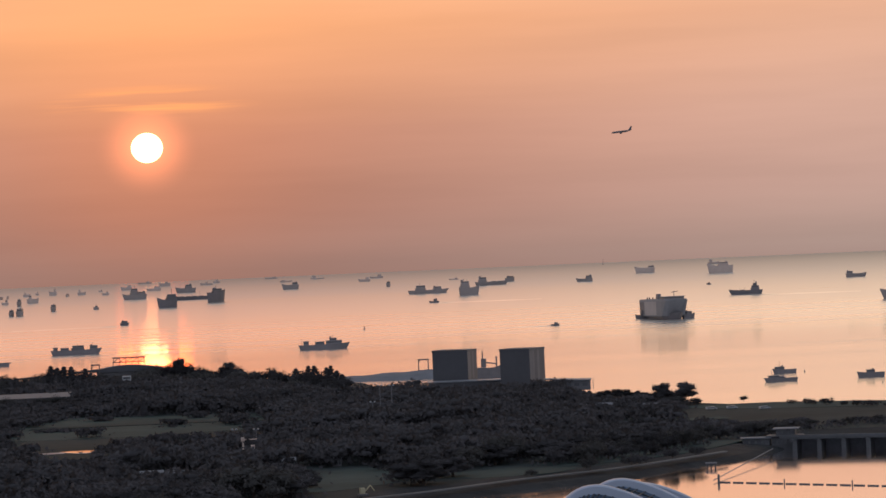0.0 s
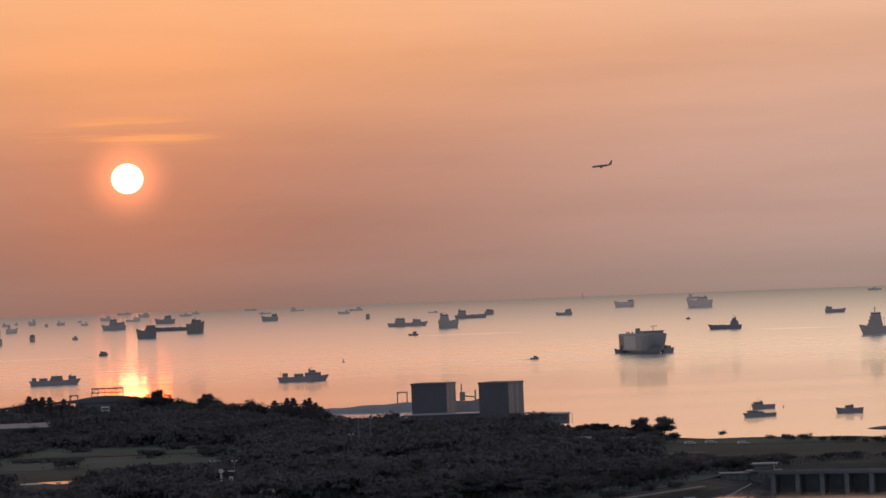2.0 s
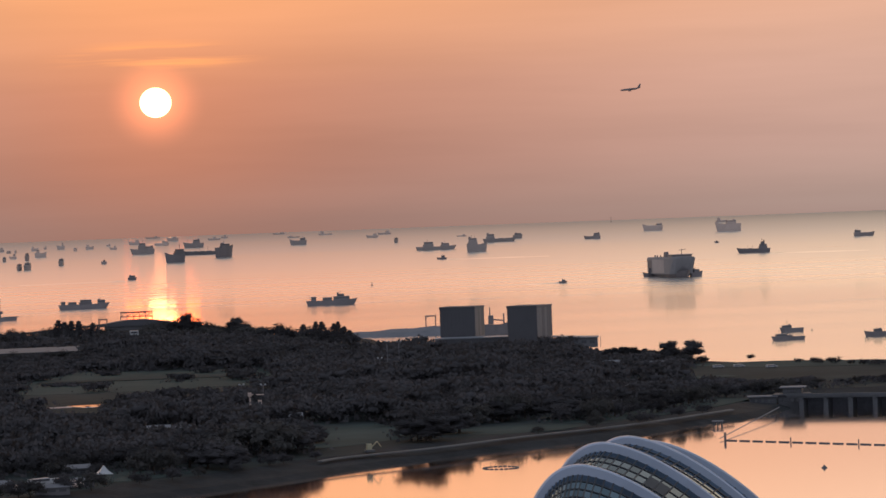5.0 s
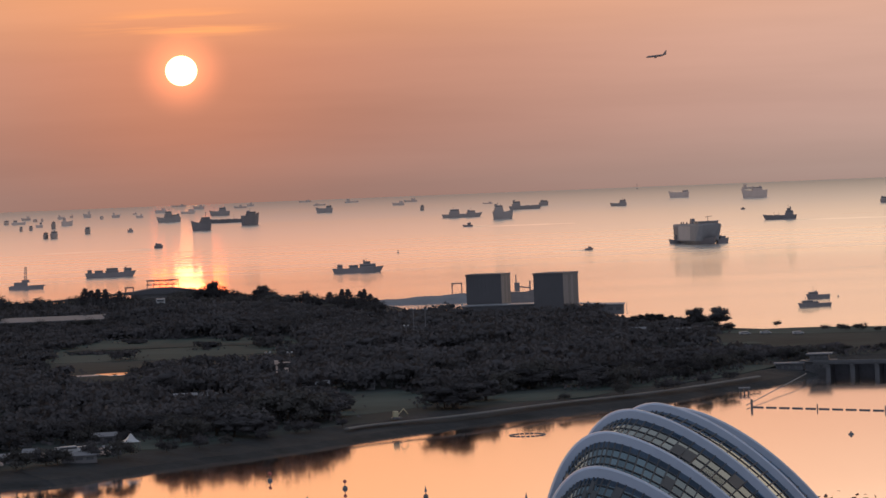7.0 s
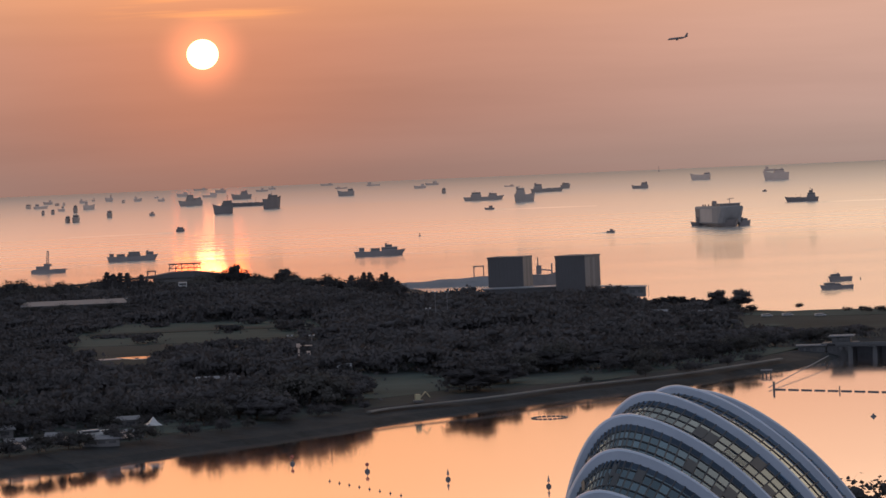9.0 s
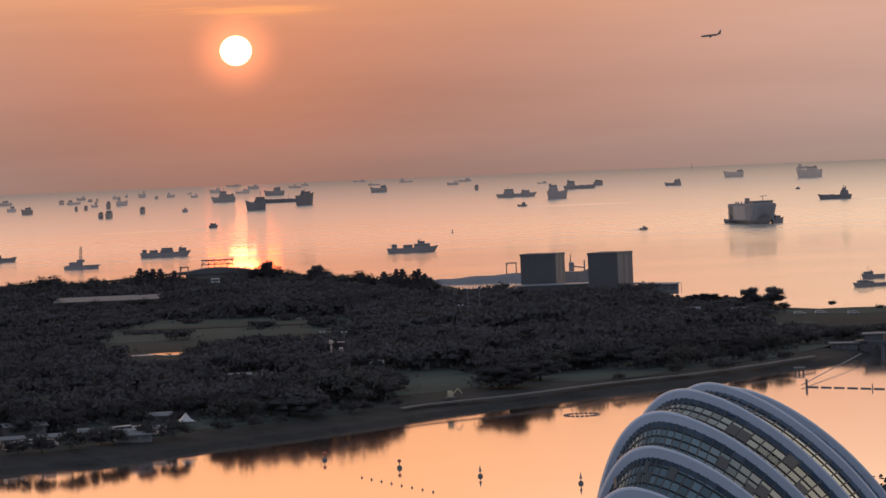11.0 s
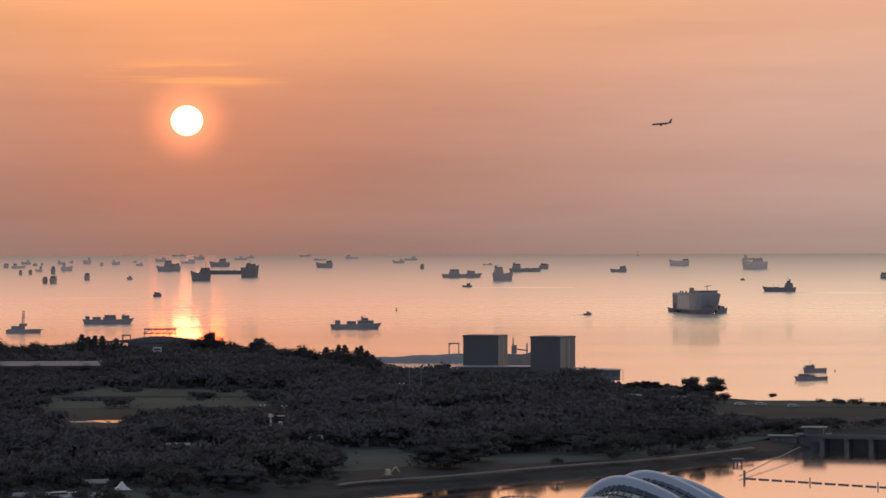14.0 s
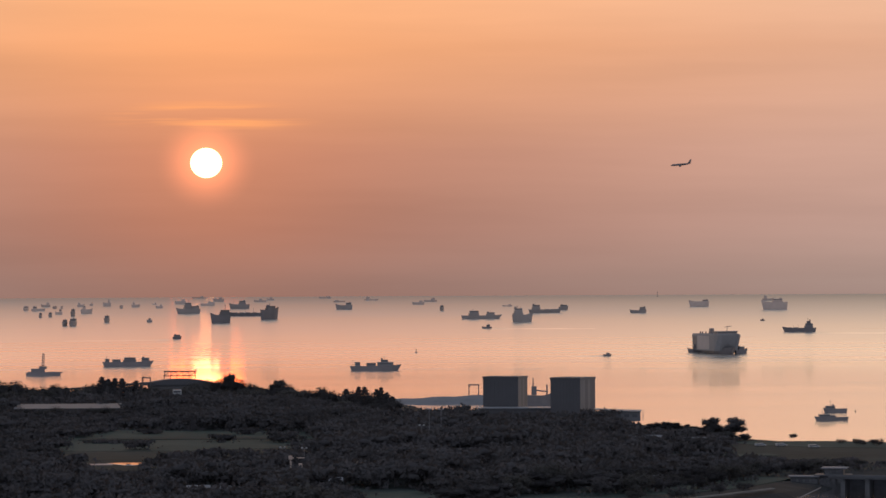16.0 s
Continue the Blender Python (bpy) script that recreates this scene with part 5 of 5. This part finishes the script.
def vehicle(az, r, length, height, turn, mat, label):
    ob = thing("van", Matrix.Translation(bearing(az, r, LAND_Z + 0.06)) @ pose(0, 0, 0, 0, 0, turn), label, "van", "parked vehicles")
    bm = bmesh.new()
    loft(bm, [[(x, -0.95, 0.35), (x, -0.95, z * 0.6), (x, -0.8, z), (x, 0.8, z), (x, 0.95, z * 0.6), (x, 0.95, 0.35)] for x, z in ((-length / 2, height * 0.92), (length * 0.22, height), (length * 0.34, height * 0.62), (length / 2, height * 0.5))])
    body = part("body", bm, mat, ob)
    part("window", box(bmesh.new(), -length * 0.4, length * 0.24, -0.97, 0.97, height * 0.62, height * 0.86), SHIP_GLASS, body, "dark side windows")
    for x in (-0.3, 0.3):
        for y in (-0.85, 0.85):
            part("wheel", tube(bmesh.new(), (x * length, y - 0.1, 0.33), (x * length, y + 0.1, 0.33), 0.33, 0.33, 12), STEEL, ob)


random.seed(4)
for i in range(9):
    az = -8.4 + i * 0.3 + random.uniform(-0.06, 0.06)
    vehicle(az, bank_range(az) + 16 + random.uniform(0, 28), random.choice((4.5, 5.2, 7.5)), random.choice((1.6, 2.1, 2.6)), 40 + random.uniform(-12, 12), random.choice((PAINT_FAR, PAINT_MID, WHITE, PAINT_DARK)), "parked pale vehicle on the waterside ground")
for az, r in ((5.0, 1378), (5.35, 1378), (5.9, 1366)):
    vehicle(az, r, 4.6, 1.3, 5, WHITE, "pale vehicle parked by the seashore")


def digger():
    ob = thing("excavator", Matrix.Translation(bearing(-0.98, 962, LAND_Z + 0.1)) @ pose(0, 0, 0, 0, 0, 15), "small pale yellow excavator beside the path", "excavator")
    part("tracks", box(bmesh.new(), -1.4, 1.4, -1.0, 1.0, 0, 0.7, 0.2), STEEL, ob)
    part("cab", box(bmesh.new(), -0.9, 0.5, -0.8, 0.8, 0.7, 2.4, 0.12), YELLOW, ob)
    part("boom", tube(bmesh.new(), (0.5, 0, 1.3), (2.2, 0, 3.0), 0.16), YELLOW, ob)
    part("stick", tube(bmesh.new(), (2.2, 0, 3.0), (3.4, 0, 1.4), 0.13), YELLOW, ob)


digger()


# ---- barrage ----
def barrage():
    a = Vector((120, 1143, -1.0))
    ob = thing("barrage", Matrix.Translation(a) @ pose(0, 0, 0, 0, 0, -22), "grey concrete tidal barrage with gate piers and a bridge deck", "barrage")
    part("deck", box(bmesh.new(), 4, 130, -4, 5, 4.6, 5.6, 0.1), DARK_CONCRETE, ob)
    part("parapet", box(bmesh.new(), 4, 130, -4.3, -4.0, 5.2, 6.1, 0.05), DARK_CONCRETE, ob)
    for i in range(15):
        x = 9 + 8.5 * i
        pier = part("gate_pier", box(bmesh.new(), x - 0.8, x + 0.8, -3.6, 4, -1.0, 4.7, 0.15), DARK_CONCRETE, ob)
        part("pier_cap", box(bmesh.new(), x - 0.6, x + 0.6, -4.8, -3.5, 4.1, 4.6, 0.1), DARK_CONCRETE, pier)
        part("gate", box(bmesh.new(), x + 0.75, x + 7.75, 2.0, 2.6, -1.0, 4.65), GATE_STEEL, ob, "dark steel crest gate")
    ctrl = thing("control_house", Matrix.Translation(a + Vector((0.5, 3, LAND_Z - 0.6))) @ pose(0, 0, 0, 0, 0, -12) @ Matrix.Scale(0.8, 4), "grey barrage control house with flat overhanging roofs", "building")
    part("lower_wall", box(bmesh.new(), 0, 12, -4, 6, -2.0, 3.6), DARK_CONCRETE, ctrl)
    for x in (-1.4,):
        for y in (-4.2, 5.5):
            part("column", box(bmesh.new(), x - 0.3, x + 0.3, y - 0.3, y + 0.3, -3.0, 3.7), CONCRETE, ctrl)
    part("lower_roof", box(bmesh.new(), -2.2, 13.0, -5.5, 7, 3.6, 4.1, 0.1), DARK_CONCRETE, ctrl, "pale flat roof")
    part("upper_wall", box(bmesh.new(), 2, 10, -3, 5, 4.1, 6.6), DARK_CONCRETE, ctrl)
    part("upper_roof", box(bmesh.new(), 0.6, 11.4, -4.4, 6.4, 6.6, 7.1, 0.1), CONCRETE, ctrl)
    for x in (1.2, 3.6, 6.0, 8.4, 10.6):
        part("window", box(bmesh.new(), x - 0.8, x + 0.8, -4.08, -3.9, 0.8, 2.6), SHIP_GLASS, ctrl, "dark window")
    for x in (3.4, 6.0, 8.6):
        part("window", box(bmesh.new(), x - 0.9, x + 0.9, -3.08, -2.9, 4.7, 6.0), SHIP_GLASS, ctrl, "dark window")
    wing = thing("pump_house", Matrix.Translation(a + Vector((-5.5, 2, 2.0))) @ pose(0, 0, 0, 0, 0, -6), "low grey pump house on piles at the water's edge", "building")
    part("wall", box(bmesh.new(), -4.2, 5.0, -2.5, 3, 0.4, 2.9), DARK_CONCRETE, wing)
    part("roof", box(bmesh.new(), -4.9, 5.6, -3.3, 3.6, 2.9, 3.3, 0.08), CONCRETE, wing, "grey flat roof")
    for x in (-3.0, -0.8, 1.4, 3.6):
        part("window", box(bmesh.new(), x - 0.7, x + 0.7, -2.58, -2.4, 1.2, 2.3), SHIP_GLASS, wing, "dark window")
    part("deck", box(bmesh.new(), -5.4, 6.0, -3.8, 3.2, -0.1, 0.4, 0.05), DARK_CONCRETE, wing)
    for x in (-4.8, -1.2, 2.2, 5.4):
        part("pile", tube(bmesh.new(), (x, -3.2, -3.5), (x, -3.2, 0.0), 0.3, 0.3, 8), DARK_CONCRETE, wing)
    dolphin = thing("mooring_post", Matrix.Translation((92, 1062, 0)) @ Matrix.Scale(0.6, 4), "dark concrete mooring dolphin by the bank", "post")
    for x in (-2.0, 0.0, 2.2):
        part("pile", tube(bmesh.new(), (x, 0, -1), (x, 0, 2.6), 0.4, 0.4, 8), DARK_CONCRETE, dolphin)
    part("cap", box(bmesh.new(), -2.9, 3.1, -1, 1, 2.5, 3.1, 0.1), CONCRETE, dolphin)
    for x, r, w in ((204, 1300, 9), (222, 1296, 8), (186, 1226, 10), (214, 1214, 14)):
        t = thing("seaside_shed", Matrix.Translation((x, r, LAND_Z)) @ pose(0, 0, 0, 0, 0, -8), "low shed with a pale roof behind the barrage", "building", "barrage sheds")
        part("wall", box(bmesh.new(), -w / 2, w / 2, -3, 3, -0.3, 2.4), CONCRETE, t)
        part("roof", box(bmesh.new(), -w / 2 - 0.8, w / 2 + 0.8, -4, 4, 2.4, 2.8, 0.08), WHITE, t, "pale flat roof")
    # shallow dish-shaped roof on the point
    t = thing("visitor_pavilion", Matrix.Translation(bearing(8.55, 1400, LAND_Z)), "round pavilion under a shallow dish-shaped dark roof", "pavilion")
    bm = bmesh.new()
    loft(bm, [[(q * 1.6 * math.cos(k), q * math.sin(k), z) for k in [i * math.tau / 32 for i in range(32)]] for z, q in ((2.4, 1.5), (2.8, 6.5), (3.2, 8.6), (3.7, 7.6), (4.5, 2.0))])
    part("roof", bm, CLADDING, t, smooth=True)
    for i in range(6):
        k = i * math.tau / 6
        part("column", tube(bmesh.new(), (5 * math.cos(k), 4 * math.sin(k), -0.4), (5 * math.cos(k), 4 * math.sin(k), 2.8), 0.25), CONCRETE, t)


barrage()


# ---- on the reservoir ----
def lake_buoy(x, y, scale, mark):
    ob = thing("buoy", Matrix.Translation((x, y, 0.05)) @ Matrix.Scale(scale, 4), "dark round mooring buoy with a topmark", "buoy", "reservoir buoys")
    bm = bmesh.new()
    loft(bm, [[(q * math.cos(a), q * math.sin(a), z) for a in [i * math.tau / 12 for i in range(12)]] for z, q in ((-0.5, 0.3), (-0.2, 0.62), (0.2, 0.7), (0.55, 0.55), (0.8, 0.2))])
    part("float", bm, STEEL, ob, smooth=True)
    part("stem", tube(bmesh.new(), (0, 0, 0.7), (0, 0, 2.0), 0.10), STEEL, ob)
    if mark == "ball":
        bm = bmesh.new()
        bmesh.ops.create_icosphere(bm, subdivisions=2, radius=0.5, matrix=Matrix.Translation((0, 0, 1.9)))
        part("topmark", bm, RED, ob, smooth=True)
    else:
        part("topmark", tube(bmesh.new(), (0, 0, 1.3), (0, 0, 2.9), 0.38, 0.05, 8), CONCRETE, ob)


for x, y, s, m in ((-45, 812, 0.9, "ball"), (-26, 783, 0.9, "ball"), (-7, 755, 0.85, "cone"), (15, 729, 0.85, "cone")):
    lake_buoy(x, y, s, m)
for i in range(8):
    ob = thing("float_ball", Matrix.Translation((-34 + 17 * i / 7, 763 - 40 * i / 7, 0.05)), "small dark net float on the still water", "float", "net floats")
    bm = bmesh.new()
    bmesh.ops.create_icosphere(bm, subdivisions=1, radius=0.3)
    part("ball", bm, STEEL, ob)
    part("eye", tube(bmesh.new(), (0, 0, 0.2), (0, 0, 0.5), 0.07), STEEL, ob)


def mid_buoy():
    ob = thing("buoy", Matrix.Translation((104, 882, 0.05)), "dark diamond-shaped buoy on still water", "buoy", "reservoir buoys")
    bm = bmesh.new()
    loft(bm, [[(q * math.cos(a), q * math.sin(a), z) for a in [i * math.tau / 12 for i in range(12)]] for z, q in ((-0.4, 0.4), (0.0, 0.8), (0.2, 0.75), (0.5, 0.3), (0.8, 0.2))])
    part("float", bm, STEEL, ob)


mid_buoy()


def pontoon_ring():
    ob = thing("floating_pontoon", Matrix.Translation((20, 924, 0.05)) @ pose(0, 0, 0, 0, 0, 8), "low dark floating pontoon ring on still water", "pontoon")
    n = 22
    for i in range(n):
        a = math.tau * i / n
        bm = box(bmesh.new(), -0.50, 0.50, -0.22, 0.22, -0.2, 0.22, 0.06)
        o = part("segment", bm, STEEL, ob)
        o.matrix_local = pose(4.8 * math.cos(a), 5.2 * math.sin(a), 0, 0, 0, math.degrees(a) + 90)


pontoon_ring()


def boom():
    ob = thing("floating_boom", Matrix.Translation((87, 998, 0.05)), "dashed line of dark floating boom segments", "boom")
    d = Vector((46, -47, 0)).normalized()
    ang = math.degrees(math.atan2(d.y, d.x))
    seg = finish("segment", box(bmesh.new(), -1.9, 1.9, -0.22, 0.22, -0.2, 0.32, 0.08), STEEL)
    for i in range(15):
        o = new("segment", seg)
        o.parent = ob
        p = d * (4.5 + 5.0 * i)
        o.matrix_local = pose(p.x, p.y, 0, 0, 0, ang)
    for i in (0, 5, 10, 14):
        p = d * (2.0 + 5.0 * i)
        part("post", tube(bmesh.new(), (p.x, p.y, -0.6), (p.x, p.y, 1.5 if i else 2.4), 0.18 if i else 0.35), STEEL, ob)
    part("cable", tube(bmesh.new(), (0, 0, 0.6), (30, 114, 2.2), 0.14), CONCRETE, ob, "pale mooring cable")


boom()


# ---- glass conservatory ----
RIBS = ((432, 1.75, 21.5), (448, 2.03, 26.7), (462, 2.38, 30.9), (477, 2.58, 34.5), (493, 2.99, 36.4), (510, 3.42, 36.0), (527, 3.80, 34.0), (545, 4.05, 28.5))


def rib_point(i, u, inset=0.0):
    """A point of rib i; u runs from -1, the steep foot, over the crown at 0 to 1, the long slope's foot."""
    y, az, top = RIBS[i]
    x0 = y * math.tan(radians(az))
    f = top / 36.0
    if u < 0:
        a, p = 10.6 * f + 1.3, 2.3
    else:
        a, p = 32.0 * f, 1.5
    a, b = a - inset, top - 1.5 - inset
    t = abs(u) * math.pi / 2
    x = a * math.sin(t) ** (2 / p)
    z = b * max(math.cos(t), 0.0) ** (2 / p)
    return Vector((x0 + math.copysign(x, u), y, 1.5 + z))


def conservatory():
    ob = thing("conservatory", pose(0, 0, 0), "glazed conservatory dome with pale blue-grey steel arch ribs", "conservatory")
    us = [-1 + i / 24 for i in range(24)] + [i / 40 for i in range(41)]
    for i in range(len(RIBS)):
        bm, rings = bmesh.new(), []
        for j, u in enumerate(us):
            o, n = rib_point(i, u), rib_point(i, u, 1.4)
            d = (n - o).normalized()
            n = o + d * 2.1
            y = Vector((0, 0.95, 0))
            b = d * 0.25
            rings.append([o - y + b, o - y * 0.6, o + y * 0.6, o + y + b, n + y - b, n + y * 0.6, n - y * 0.6, n - y - b])
        part("rib", loft(bm, rings), RIB_WHITE, ob)
    # glazing set back between each pair of ribs, pane by pane where it shows
    for i in range(len(RIBS) - 1):
        cols, rows = 52, 5
        uv = lambda c: -0.86 + 1.78 * c / cols
        grid = [[rib_point(i, uv(c), 2.1).lerp(rib_point(i + 1, uv(c), 1.2), (k + 0.15) / (rows + 0.3)) for k in range(rows + 1)] for c in range(cols + 1)]
        bars, low, low_clear = bmesh.new(), bmesh.new(), bmesh.new()
        for c in range(cols + 1):
            for k in range(rows):
                tube(bars, grid[c][k], grid[c][k + 1], 0.15, n=4)
        for k in range(rows + 1):
            for c in range(cols):
                tube(bars, grid[c][k], grid[c + 1][k], 0.20, n=4)
        frame_ob = part("glazing_frame", bars, GLAZING_BAR, ob, "dark glazing bars")
        for c in range(cols):
            for k in range(rows):
                q = [grid[c][k], grid[c + 1][k], grid[c + 1][k + 1], grid[c][k + 1]]
                mid = sum(q, Vector()) / 4
                q = [mid + (p - mid) * 0.93 for p in q]
                nrm = (q[1] - q[0]).cross(q[3] - q[0]).normalized() * 0.03
                shown = mid.z > 22.5 and 1 <= i <= 2
                if random.random() < 0.06 and mid.z > 15 and 1 <= k <= 3:
                    lift = nrm.normalized() * (0.55 if nrm.z > 0 else -0.55)
                    tilt = [q[0], q[1], q[2] + lift, q[3] + lift]
                    part("vent", loft(bmesh.new(), [[p - nrm * 2 for p in tilt], [p + nrm * 2 for p in tilt]]), GLAZING_BAR, ob, "dark opening vent")
                    continue
                u = uv(c + 0.5)
                patchy = noise.noise(Vector((u * 7, k * 0.5, i * 3.7)))
                clear = i >= 5 or i >= 3 and (u < -0.18 or patchy > 0.3) or -0.6 < u < 0.05 and patchy > -0.12
                bm = bmesh.new() if shown else (low_clear if clear else low)
                loft(bm, [[p - nrm for p in q], [p + nrm for p in q]])
                if shown:
                    o = part("pane", bm, GLASS_CLEAR if clear else GLASS, ob)
                    o.visible_shadow = False
        for bm, glass in ((low, GLASS), (low_clear, GLASS_CLEAR)):
            if bm.faces:
                tagged(part("lower_glazing", bm, glass, ob), kind="stuff")
    # raised beds inside
    part("floor", patch_mesh(36, 490, 34, 56), CONCRETE, ob)


def patch_mesh(cx, cy, rx, ry):
    bm = bmesh.new()
    ring = [(cx + rx * math.cos(a), cy + ry * math.sin(a)) for a in [i * math.tau / 40 for i in range(40)]]
    return loft(bm, [[(x, y, LAND_Z - 0.3) for x, y in ring], [(x, y, LAND_Z + 0.1) for x, y in ring]])


conservatory()


def planting():
    """Clumps of foliage filling the inside of the glasshouse."""
    rng = np.random.default_rng(21)
    pts, puffs, cores = [], [], []
    for i in range(len(RIBS) - 1):
        for u in np.linspace(-0.62, 0.86, 13):
            c = np.array(rib_point(i, float(u), 8.5)) + rng.uniform(-1, 1, 3) + (0, 7.5, -13.0)
            q = rng.uniform(2.6, 4.2)
            d = rng.normal(size=(70, 3))
            d /= np.linalg.norm(d, axis=1)[:, None]
            pts.append(c + d * q * rng.uniform(0.8, 1.1, 70)[:, None])
            puffs.append(d)
            cores.append([*c, q * 0.85, q * 0.85, q * 0.85])
    me = leaf_mesh("planting", LEAF_GARDEN, np.concatenate(pts), np.concatenate(puffs), np.array(cores), 0.55, rng)
    tagged(new("planting", me), "dark green planting inside the glass conservatory", "plants", kind="stuff")


planting()
